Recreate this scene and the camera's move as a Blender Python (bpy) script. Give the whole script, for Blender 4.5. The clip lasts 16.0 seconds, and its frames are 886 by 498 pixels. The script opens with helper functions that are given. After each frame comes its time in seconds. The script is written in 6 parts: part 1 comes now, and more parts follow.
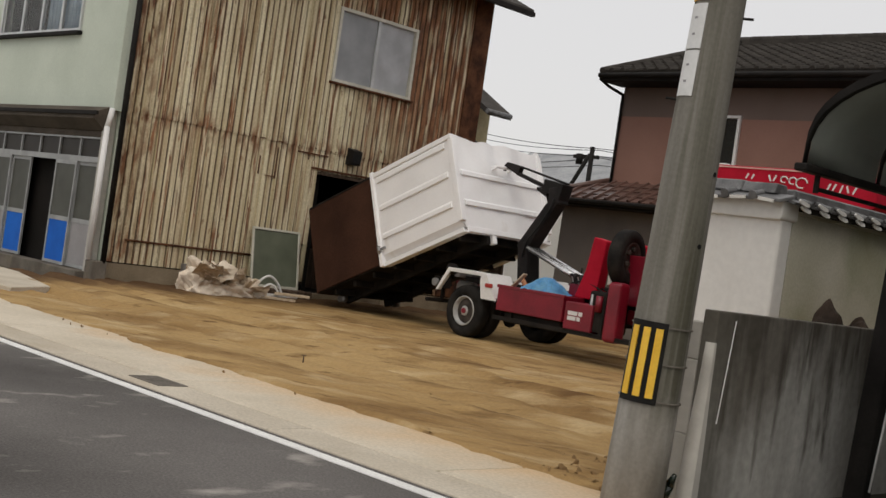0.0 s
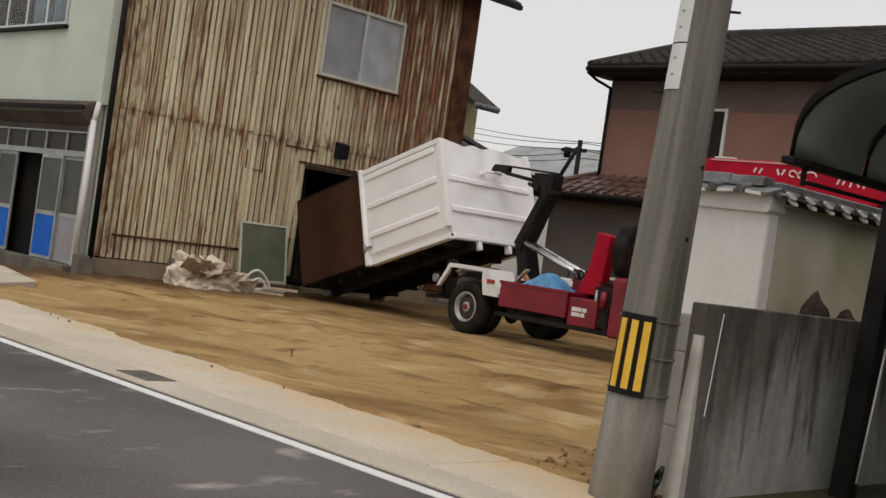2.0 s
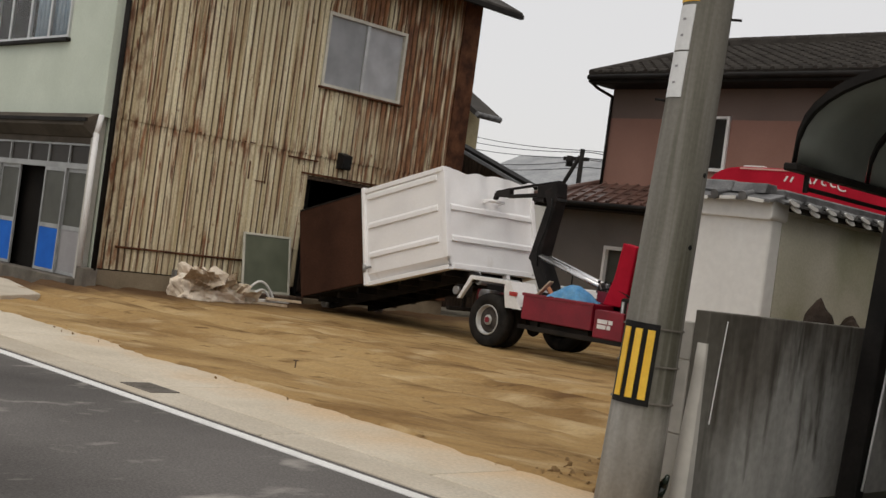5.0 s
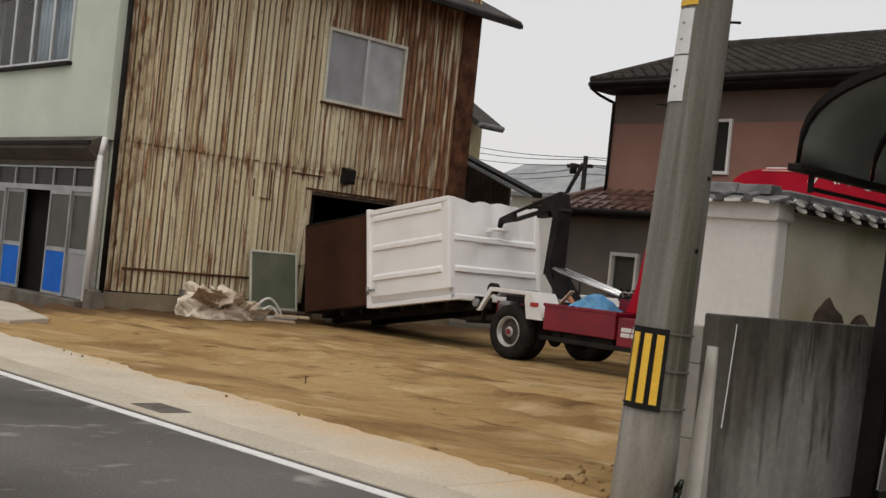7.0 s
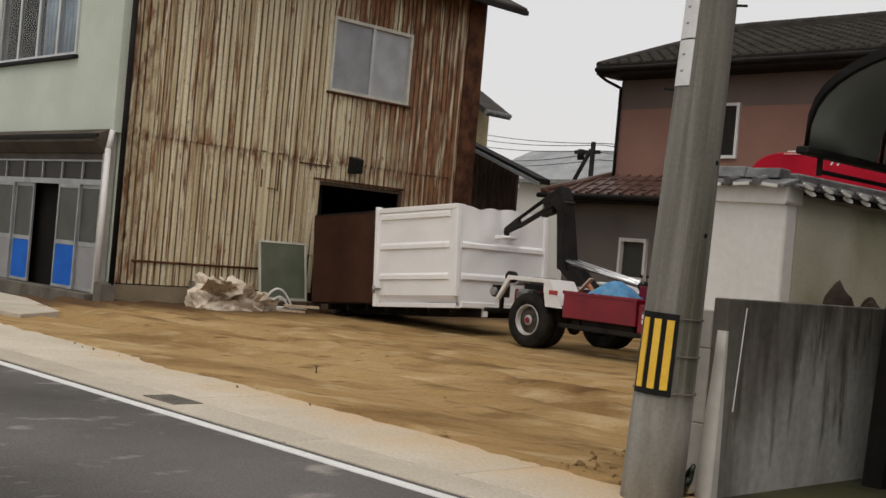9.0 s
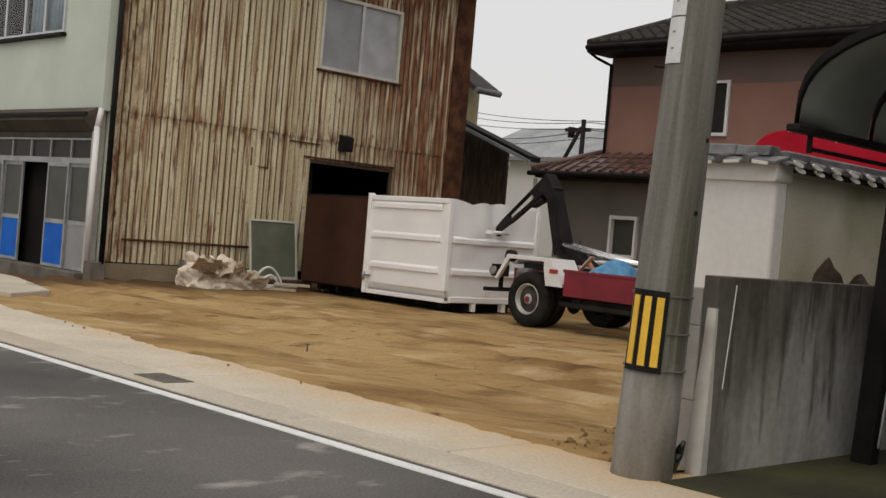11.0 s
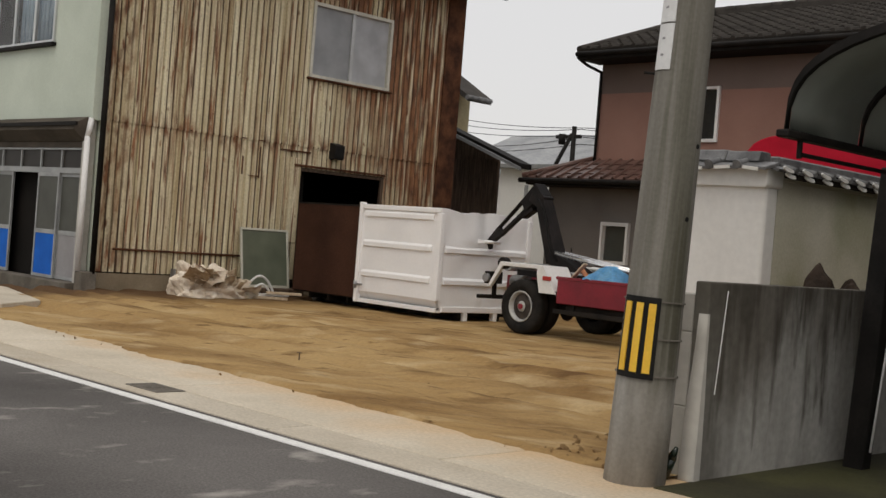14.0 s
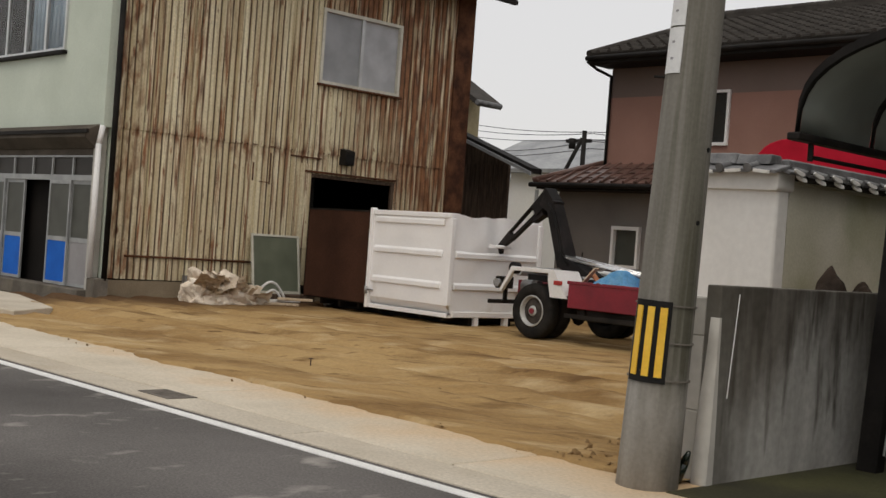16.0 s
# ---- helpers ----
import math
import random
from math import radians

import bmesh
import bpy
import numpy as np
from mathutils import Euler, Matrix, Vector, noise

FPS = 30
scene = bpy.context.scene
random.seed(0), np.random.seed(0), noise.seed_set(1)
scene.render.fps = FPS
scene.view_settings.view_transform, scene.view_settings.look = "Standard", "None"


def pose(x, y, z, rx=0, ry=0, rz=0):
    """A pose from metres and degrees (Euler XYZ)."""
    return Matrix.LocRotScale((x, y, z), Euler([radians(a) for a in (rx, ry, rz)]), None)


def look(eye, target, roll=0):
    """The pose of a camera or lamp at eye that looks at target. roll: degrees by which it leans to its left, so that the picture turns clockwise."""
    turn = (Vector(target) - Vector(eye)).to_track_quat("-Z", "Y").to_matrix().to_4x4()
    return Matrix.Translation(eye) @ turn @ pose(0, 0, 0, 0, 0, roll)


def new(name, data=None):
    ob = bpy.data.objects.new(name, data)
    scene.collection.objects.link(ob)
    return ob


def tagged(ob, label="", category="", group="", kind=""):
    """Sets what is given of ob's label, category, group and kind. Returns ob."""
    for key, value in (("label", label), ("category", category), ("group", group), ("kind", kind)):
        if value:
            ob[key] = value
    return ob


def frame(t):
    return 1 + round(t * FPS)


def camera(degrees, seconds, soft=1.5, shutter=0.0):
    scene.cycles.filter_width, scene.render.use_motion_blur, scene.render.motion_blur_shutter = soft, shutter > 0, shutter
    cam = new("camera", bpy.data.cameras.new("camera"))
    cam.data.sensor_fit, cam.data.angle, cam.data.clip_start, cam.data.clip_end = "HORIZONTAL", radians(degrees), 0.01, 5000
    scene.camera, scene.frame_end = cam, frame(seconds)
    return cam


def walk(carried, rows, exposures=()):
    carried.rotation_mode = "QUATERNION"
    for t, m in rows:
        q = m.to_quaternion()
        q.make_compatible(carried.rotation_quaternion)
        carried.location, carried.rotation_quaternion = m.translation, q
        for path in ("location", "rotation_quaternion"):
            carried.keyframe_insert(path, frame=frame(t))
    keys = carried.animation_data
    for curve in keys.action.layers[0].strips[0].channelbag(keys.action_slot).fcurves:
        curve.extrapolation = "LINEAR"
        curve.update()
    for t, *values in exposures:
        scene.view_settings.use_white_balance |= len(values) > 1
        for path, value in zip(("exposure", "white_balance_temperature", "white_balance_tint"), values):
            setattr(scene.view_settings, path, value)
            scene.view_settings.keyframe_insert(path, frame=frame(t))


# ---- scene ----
EYE = (0.0, 0.0, 1.3)
TURNS = [  # seconds, degrees to the left of the street's normal, upward tilt, roll
    (0, 46.066, -0.040, 8.176),
    (0.5, 45.888, 0.003, 8.032),
    (1, 45.698, -0.055, 8.031),
    (1.5, 45.558, -0.154, 7.955),
    (2, 45.469, -0.257, 8.013),
    (2.5, 45.427, -0.165, 8.022),
    (3, 45.496, -0.014, 7.961),
    (3.5, 45.595, 0.039, 7.910),
    (4, 45.625, 0.039, 7.942),
    (6.5, 45.908, 0.643, 6.277),
    (7, 46.033, 0.681, 5.797),
    (7.5, 46.176, 0.635, 5.459),
    (8, 46.277, 0.509, 5.201),
    (8.5, 46.345, 0.355, 5.133),
    (9, 46.389, 0.081, 5.014),
    (11.5, 45.735, -0.999, 4.882),
    (12, 45.672, -0.998, 4.835),
    (12.5, 45.631, -0.893, 4.800),
    (13, 45.568, -0.749, 4.730),
    (13.5, 45.532, -0.624, 4.633),
    (14, 45.486, -0.526, 4.538),
    (14.5, 45.473, -0.461, 4.465),
    (15, 45.534, -0.459, 4.420),
    (15.5, 45.793, -0.381, 4.325),
    (16, 46.012, -0.325, 4.213),
]


def aim(yaw, tilt, roll):
    a, b = radians(yaw), radians(tilt)
    way = Vector((-math.sin(a) * math.cos(b), math.cos(a) * math.cos(b), math.sin(b)))
    return look(EYE, Vector(EYE) + way, roll)


cam = camera(40.24, 16.0, soft=1.5)
walk(cam, [(t, aim(a, b, c)) for t, a, b, c in TURNS])

# ---- light: an overcast afternoon ----
world = bpy.data.worlds.new("overcast")
scene.world = world
world.use_nodes = True
wn, wl = world.node_tree.nodes, world.node_tree.links
sky = wn.new("ShaderNodeTexSky")
sky.sky_type, sky.sun_disc = "NISHITA", False
sky.sun_elevation, sky.sun_rotation = radians(57), radians(146)
sky.air_density, sky.dust_density = 1.0, 4.0
clear = wn["Background"]
clear.inputs["Strength"].default_value = 0.02
wl.new(sky.outputs["Color"], clear.inputs["Color"])
cloud = wn.new("ShaderNodeBackground")
cloud.inputs["Color"].default_value = (0.735, 0.715, 0.70, 1)
cloud.inputs["Strength"].default_value = 1.05
both = wn.new("ShaderNodeAddShader")
wl.new(clear.outputs[0], both.inputs[0])
wl.new(cloud.outputs[0], both.inputs[1])
wl.new(both.outputs[0], wn["World Output"].inputs["Surface"])
sun = new("sun", bpy.data.lights.new("sun", "SUN"))
sun.data.energy, sun.data.angle, sun.data.color = 0.8, radians(30), (1.0, 0.93, 0.80)
sun.matrix_world = look((10, -15, 28), (0, 0, 0))
scene.view_settings.exposure = -0.14


# ---- materials ----
def nodes_of(name):
    m = bpy.data.materials.new(name)
    m.use_nodes = True
    t = m.node_tree
    return m, t.nodes, t.links, t.nodes["Principled BSDF"]


def rgb(c):
    return (*c, 1.0)


def noise_node(n, l, vec, scale, detail=5.0, stretch=None):
    if stretch:
        mp = n.new("ShaderNodeMapping")
        mp.inputs["Scale"].default_value = stretch
        l.new(vec, mp.inputs["Vector"])
        vec = mp.outputs["Vector"]
    t = n.new("ShaderNodeTexNoise")
    t.inputs["Scale"].default_value, t.inputs["Detail"].default_value = scale, detail
    l.new(vec, t.inputs["Vector"])
    return t.outputs["Fac"]


def ramp(n, l, fac, lo, hi, a=(0, 0, 0), b=(1, 1, 1)):
    r = n.new("ShaderNodeValToRGB")
    r.color_ramp.elements[0].position, r.color_ramp.elements[0].color = lo, rgb(a)
    r.color_ramp.elements[1].position, r.color_ramp.elements[1].color = hi, rgb(b)
    l.new(fac, r.inputs["Fac"])
    return r.outputs["Color"]


def mixed(n, l, fac, a, b, mode="MIX"):
    m = n.new("ShaderNodeMix")
    m.data_type, m.blend_type = "RGBA", mode
    fi, ai, bi = m.inputs[0], m.inputs[6], m.inputs[7]
    for sock, v in ((fi, fac), (ai, a), (bi, b)):
        if isinstance(v, (int, float)):
            sock.default_value = v
        elif isinstance(v, tuple):
            sock.default_value = rgb(v)
        else:
            l.new(v, sock)
    return m.outputs[2]


def where(n, l):
    """Object space, shifted for every object by its own random number."""
    tc, oi = n.new("ShaderNodeTexCoord"), n.new("ShaderNodeObjectInfo")
    sc, ad = n.new("ShaderNodeVectorMath"), n.new("ShaderNodeVectorMath")
    sc.operation, ad.operation = "SCALE", "ADD"
    sc.inputs[0].default_value = (7.3, 5.1, 3.7)
    l.new(oi.outputs["Random"], sc.inputs["Scale"])
    l.new(tc.outputs["Object"], ad.inputs[0])
    l.new(sc.outputs[0], ad.inputs[1])
    return ad.outputs[0]


def bumped(n, l, bsdf, fac, strength, dist=0.01):
    b = n.new("ShaderNodeBump")
    b.inputs["Strength"].default_value, b.inputs["Distance"].default_value = strength, dist
    l.new(fac, b.inputs["Height"])
    l.new(b.outputs[0], bsdf.inputs["Normal"])


def surface(name, a, b, scale=3.0, rough=0.7, metal=0.0, grain=40.0, bump=0.3, lo=0.35, hi=0.65, stretch=None, speck=0.25, stain=None, stain_lo=0.55, stain_hi=0.7, stain_scale=1.5, stain_stretch=None, fixed=False):
    m, n, l, s = nodes_of(name)
    if fixed:
        v = n.new("ShaderNodeTexCoord").outputs["Object"]
    else:
        v = where(n, l)
    big = ramp(n, l, noise_node(n, l, v, scale, 5, stretch), lo, hi, a, b)
    fine = noise_node(n, l, v, grain, 4)
    grey = ramp(n, l, fine, 0.3, 0.7, (1 - speck,) * 3, (1 + 0 * speck,) * 3)
    col = mixed(n, l, 1.0, big, grey, "MULTIPLY")
    if stain:
        mask = ramp(n, l, noise_node(n, l, v, stain_scale, 7, stain_stretch), stain_lo, stain_hi)
        col = mixed(n, l, mask, col, stain)
    l.new(col, s.inputs["Base Color"])
    s.inputs["Roughness"].default_value, s.inputs["Metallic"].default_value = rough, metal
    if rough > 0.6:
        s.inputs["Specular IOR Level"].default_value = 0.15
    if bump:
        bumped(n, l, s, fine, bump)
    return m


def glass_mat(name, tint, rough=0.05, seen=0.25, gloss=0.5):
    m, n, l, s = nodes_of(name)
    v = where(n, l)
    col = ramp(n, l, noise_node(n, l, v, 2.5, 4), 0.35, 0.7, tint, tuple(min(1, c * 1.35) for c in tint))
    l.new(col, s.inputs["Base Color"])
    s.inputs["Roughness"].default_value = rough
    s.inputs["Transmission Weight"].default_value = seen
    s.inputs["IOR"].default_value = 1.45 if gloss > 0.1 else 1.12
    s.inputs["Specular IOR Level"].default_value = gloss
    return m


def dirt_mat():
    """Graded sandy soil: pale dry skin, damp brown scrapes drawn out along the tracks, crumbs."""
    m, n, l, s = nodes_of("sandy soil")
    flat = n.new("ShaderNodeTexCoord").outputs["Object"]
    spun = n.new("ShaderNodeVectorRotate")
    spun.rotation_type = "Z_AXIS"
    spun.inputs["Angle"].default_value = radians(-24)
    l.new(flat, spun.inputs["Vector"])
    v = spun.outputs["Vector"]
    base = ramp(n, l, noise_node(n, l, v, 0.5, 6, (0.9, 1.2, 1)), 0.3, 0.7, (0.345, 0.215, 0.088), (0.47, 0.325, 0.152))
    damp = ramp(n, l, noise_node(n, l, v, 0.9, 8, (0.5, 1.3, 1)), 0.48, 0.70)
    col = mixed(n, l, damp, base, (0.225, 0.13, 0.052))
    scrape = ramp(n, l, noise_node(n, l, v, 1.4, 7, (0.55, 1.9, 1)), 0.58, 0.72)
    col = mixed(n, l, scrape, col, (0.155, 0.086, 0.035))
    crumbs = ramp(n, l, noise_node(n, l, v, 5.0, 8, (0.6, 1.6, 1)), 0.62, 0.74)
    col = mixed(n, l, crumbs, col, (0.15, 0.085, 0.036))
    pale = ramp(n, l, noise_node(n, l, v, 1.6, 6, (0.6, 1.6, 1)), 0.55, 0.74)
    col = mixed(n, l, pale, col, (0.55, 0.41, 0.225))
    sep = n.new("ShaderNodeSeparateXYZ")
    l.new(flat, sep.inputs[0])
    edge = n.new("ShaderNodeMath")
    edge.operation = "MULTIPLY_ADD"
    edge.inputs[1].default_value = 1.6
    l.new(noise_node(n, l, v, 1.1, 5), edge.inputs[0])
    l.new(sep.outputs["X"], edge.inputs[2])
    by_wall = n.new("ShaderNodeMapRange")
    by_wall.inputs["From Min"].default_value, by_wall.inputs["From Max"].default_value = -14.6, -16.0
    l.new(edge.outputs[0], by_wall.inputs["Value"])
    col = mixed(n, l, by_wall.outputs[0], col, (0.12, 0.07, 0.036))
    fine = noise_node(n, l, v, 28, 6)
    col = mixed(n, l, 1.0, col, ramp(n, l, fine, 0.3, 0.7, (0.84,) * 3, (1.0,) * 3), "MULTIPLY")
    l.new(col, s.inputs["Base Color"])
    s.inputs["Roughness"].default_value, s.inputs["Specular IOR Level"].default_value = 0.97, 0.1
    bumped(n, l, s, noise_node(n, l, v, 5, 9, (0.7, 1.4, 1)), 1.0, 0.08)
    return m


def wall_stain_mat():
    """Concrete with black weather streaks that hang from the top edge, and one dark run near its end."""
    m, n, l, s = nodes_of("weather-streaked concrete")
    v = n.new("ShaderNodeTexCoord").outputs["Object"]
    sep = n.new("ShaderNodeSeparateXYZ")
    l.new(v, sep.inputs[0])
    base = ramp(n, l, noise_node(n, l, v, 1.5, 6, (1, 3, 0.7)), 0.3, 0.7, (0.35, 0.34, 0.315), (0.52, 0.51, 0.48))

    def lifted(fac, much, socket, by):
        up = n.new("ShaderNodeMath")
        up.operation = "MULTIPLY_ADD"
        l.new(socket, up.inputs[0])
        up.inputs[1].default_value = by
        wide = n.new("ShaderNodeMath")
        wide.operation = "MULTIPLY"
        wide.inputs[1].default_value = much
        l.new(fac, wide.inputs[0])
        l.new(wide.outputs[0], up.inputs[2])
        return up.outputs[0]

    broad = ramp(n, l, lifted(noise_node(n, l, v, 1.5, 6, (1, 1.6, 0.45)), 1.0, sep.outputs["Z"], 0.40), 0.66, 0.92)
    col = mixed(n, l, broad, base, (0.185, 0.17, 0.148))
    thin = ramp(n, l, lifted(noise_node(n, l, v, 2.4, 9, (1, 3.4, 0.55)), 1.0, sep.outputs["Z"], 0.26), 0.68, 0.86)
    col = mixed(n, l, thin, col, (0.10, 0.09, 0.075))
    rim = ramp(n, l, lifted(noise_node(n, l, v, 4.0, 6, (1, 1.5, 0.5)), 0.22, sep.outputs["Z"], 1.0), 1.10, 1.24)
    col = mixed(n, l, rim, col, (0.055, 0.045, 0.036))
    run = ramp(n, l, lifted(noise_node(n, l, v, 1.5, 7, (1, 4, 0.5)), 0.5, sep.outputs["Y"], 1.0), 0.42, 0.72, (1, 1, 1), (0, 0, 0))
    col = mixed(n, l, 0.72, col, mixed(n, l, run, col, (0.10, 0.092, 0.075)))
    fine = noise_node(n, l, v, 16, 9)
    col = mixed(n, l, 1.0, col, ramp(n, l, fine, 0.3, 0.7, (0.78,) * 3, (1.0,) * 3), "MULTIPLY")
    l.new(col, s.inputs["Base Color"])
    s.inputs["Roughness"].default_value, s.inputs["Specular IOR Level"].default_value = 0.9, 0.15
    bumped(n, l, s, fine, 0.12)
    return m


def pole_mat():
    """Spun concrete: dark weathered shaft with long runs, paler and dustier near its foot."""
    m, n, l, s = nodes_of("pole concrete")
    v = n.new("ShaderNodeTexCoord").outputs["Object"]
    sep = n.new("ShaderNodeSeparateXYZ")
    l.new(v, sep.inputs[0])
    old = ramp(n, l, noise_node(n, l, v, 2.0, 6, (5, 5, 0.2)), 0.32, 0.68, (0.165, 0.155, 0.130), (0.285, 0.27, 0.24))
    run = ramp(n, l, noise_node(n, l, v, 1.6, 8, (6, 6, 0.16)), 0.52, 0.70)
    old = mixed(n, l, run, old, (0.105, 0.10, 0.075))
    pale = ramp(n, l, noise_node(n, l, v, 2.4, 8, (3, 3, 0.6)), 0.35, 0.68, (0.40, 0.385, 0.355), (0.24, 0.225, 0.20))
    ragged = n.new("ShaderNodeMath")
    ragged.operation = "MULTIPLY_ADD"
    ragged.inputs[1].default_value = 0.5
    l.new(noise_node(n, l, v, 2.0, 8, (5, 5, 0.4)), ragged.inputs[0])
    l.new(sep.outputs["Z"], ragged.inputs[2])
    col = mixed(n, l, ramp(n, l, ragged.outputs[0], 0.72, 0.98), pale, old)
    fine = noise_node(n, l, v, 45, 6)
    col = mixed(n, l, 1.0, col, ramp(n, l, fine, 0.3, 0.7, (0.85,) * 3, (1.0,) * 3), "MULTIPLY")
    l.new(col, s.inputs["Base Color"])
    s.inputs["Roughness"].default_value, s.inputs["Specular IOR Level"].default_value = 0.85, 0.15
    bumped(n, l, s, fine, 0.2)
    return m


STREAKED = wall_stain_mat()
ASPHALT = surface("asphalt", (0.100, 0.092, 0.086), (0.185, 0.172, 0.162), 0.45, 0.85, grain=70, bump=0.5, speck=0.42, stain=(0.40, 0.375, 0.34), stain_lo=0.60, stain_hi=0.78, stain_scale=3.6, stain_stretch=(1.0, 0.6, 1), fixed=True)
KERBSTONE = surface("footway concrete", (0.53, 0.47, 0.375), (0.66, 0.595, 0.49), 0.8, 0.9, grain=45, bump=0.3, stain=(0.40, 0.335, 0.25), stain_lo=0.5, stain_hi=0.8, stain_scale=0.9)
def sandy_slab():
    """Footway concrete with sand trodden over the side by the lot."""
    m, n, l, s = nodes_of("sanded footway concrete")
    tc = n.new("ShaderNodeTexCoord").outputs["Object"]
    v = where(n, l)
    sep = n.new("ShaderNodeSeparateXYZ")
    l.new(tc, sep.inputs[0])
    base = ramp(n, l, noise_node(n, l, v, 1.2, 7), 0.3, 0.7, (0.57, 0.50, 0.39), (0.70, 0.625, 0.505))
    lift = n.new("ShaderNodeMath")
    lift.operation = "MULTIPLY_ADD"
    l.new(noise_node(n, l, v, 1.3, 7), lift.inputs[0])
    lift.inputs[1].default_value = 1.5
    l.new(sep.outputs["Y"], lift.inputs[2])
    geo = n.new("ShaderNodeNewGeometry")
    whole = n.new("ShaderNodeSeparateXYZ")
    l.new(geo.outputs["Position"], whole.inputs[0])
    along = n.new("ShaderNodeMath")
    along.operation = "MULTIPLY_ADD"
    along.inputs[1].default_value = 0.10
    l.new(whole.outputs["X"], along.inputs[0])
    along.inputs[2].default_value = 0.60
    total = n.new("ShaderNodeMath")
    total.operation = "ADD"
    l.new(lift.outputs[0], total.inputs[0])
    l.new(along.outputs[0], total.inputs[1])
    half = n.new("ShaderNodeMath")
    half.operation = "MULTIPLY"
    half.inputs[1].default_value = 0.4
    l.new(total.outputs[0], half.inputs[0])
    sand = ramp(n, l, half.outputs[0], 0.36, 0.66)
    col = mixed(n, l, sand, base, (0.64, 0.465, 0.285))
    fine = noise_node(n, l, v, 40, 5)
    col = mixed(n, l, 1.0, col, ramp(n, l, fine, 0.3, 0.7, (0.8,) * 3, (1.0,) * 3), "MULTIPLY")
    l.new(col, s.inputs["Base Color"])
    s.inputs["Roughness"].default_value, s.inputs["Specular IOR Level"].default_value = 0.92, 0.15
    bumped(n, l, s, fine, 0.25)
    return m


SANDED = sandy_slab()
PAINT_LINE = surface("road paint", (0.90, 0.895, 0.87), (0.78, 0.775, 0.75), 4, 0.8, grain=60, speck=0.2, fixed=True)
DIRT = dirt_mat()
CLOD = surface("soil clod", (0.16, 0.098, 0.046), (0.30, 0.195, 0.095), 5, 0.97, grain=40, bump=0.6)
MOSSY = surface("mossy driveway", (0.046, 0.043, 0.031), (0.088, 0.088, 0.042), 1.2, 0.9, grain=50, bump=0.4, fixed=True)
FIELD = surface("far ground", (0.16, 0.14, 0.10), (0.22, 0.19, 0.14), 0.2, 0.95, fixed=True)
POLE = pole_mat()
OLD_WALL = surface("stained concrete", (0.25, 0.235, 0.215), (0.36, 0.34, 0.32), 1.6, 0.9, grain=45, bump=0.35, stretch=(4, 4, 0.6), stain=(0.055, 0.045, 0.036), stain_lo=0.47, stain_hi=0.62, stain_scale=1.5, stain_stretch=(3.2, 3.2, 0.45))
PALE_WALL = surface("pale concrete", (0.44, 0.42, 0.38), (0.56, 0.54, 0.495), 2, 0.85, grain=14, bump=0.15, speck=0.12)
PLASTER = surface("white plaster", (0.72, 0.705, 0.675), (0.80, 0.79, 0.76), 1.6, 0.9, grain=18, bump=0.06, speck=0.08)
PLASTER_MOSS = surface("weathered plaster", (0.60, 0.575, 0.48), (0.42, 0.405, 0.29), 1.1, 0.9, grain=50, bump=0.2, speck=0.12, stain=(0.22, 0.23, 0.12), stain_lo=0.5, stain_hi=0.85, stain_scale=1.2)
TILE = surface("grey roof tile", (0.10, 0.10, 0.102), (0.24, 0.24, 0.242), 6, 0.55, grain=50, bump=0.2)
ROOF_GREY = surface("dark roof tile", (0.044, 0.039, 0.034), (0.074, 0.066, 0.058), 2.5, 0.75, grain=30, bump=0.3)
ROOF_RED = surface("brown roof tile", (0.085, 0.048, 0.038), (0.16, 0.088, 0.07), 4, 0.38, grain=30, bump=0.2)
PINK = surface("pink render", (0.275, 0.155, 0.122), (0.325, 0.185, 0.147), 0.8, 0.95, grain=60, bump=0.15, speck=0.1)
# darker mauve that carries the shade of the eaves in its colour
EAVE_SHADE = surface("mauve render with eave shade", (0.172, 0.132, 0.115), (0.20, 0.152, 0.134), 0.8, 0.95, grain=60, bump=0.15, speck=0.1)
GREY_WALL = surface("grey render", (0.175, 0.16, 0.145), (0.22, 0.20, 0.18), 0.8, 0.95, grain=60, bump=0.15, speck=0.1)
MINT = surface("pale green render", (0.53, 0.585, 0.50), (0.60, 0.655, 0.565), 0.9, 0.85, grain=40, bump=0.12, speck=0.08, stain=(0.50, 0.55, 0.48), stain_lo=0.6, stain_hi=0.85)
WHITE = surface("white paint", (0.74, 0.735, 0.72), (0.80, 0.795, 0.78), 3, 0.5, grain=30, bump=0.1, speck=0.1)
ALU_OLD = surface("dull aluminium", (0.30, 0.31, 0.31), (0.40, 0.41, 0.41), 4, 0.5, metal=0.3, grain=60, bump=0.05, speck=0.1)
FOUND = surface("tan concrete", (0.27, 0.215, 0.145), (0.36, 0.29, 0.20), 2.0, 0.9, grain=45, bump=0.3, stain=(0.16, 0.12, 0.08), stain_lo=0.55, stain_hi=0.75)
ALU = surface("anodised aluminium", (0.55, 0.56, 0.56), (0.64, 0.65, 0.65), 4, 0.4, metal=0.5, grain=60, bump=0.05, speck=0.1)
DARK_TRIM = surface("dark bronze trim", (0.011, 0.010, 0.009), (0.022, 0.019, 0.017), 4, 0.7, grain=60, bump=0.1)
# near-black so that the colour itself gives the gloom of unlit rooms
ROOM_SHADE = surface("interior with shade in its colour", (0.010, 0.009, 0.008), (0.018, 0.015, 0.013), 1, 0.95)
WOOD_OLD = surface("weathered boards", (0.075, 0.05, 0.036), (0.15, 0.105, 0.075), 3, 0.9, grain=40, bump=0.5, stretch=(6, 6, 0.6))
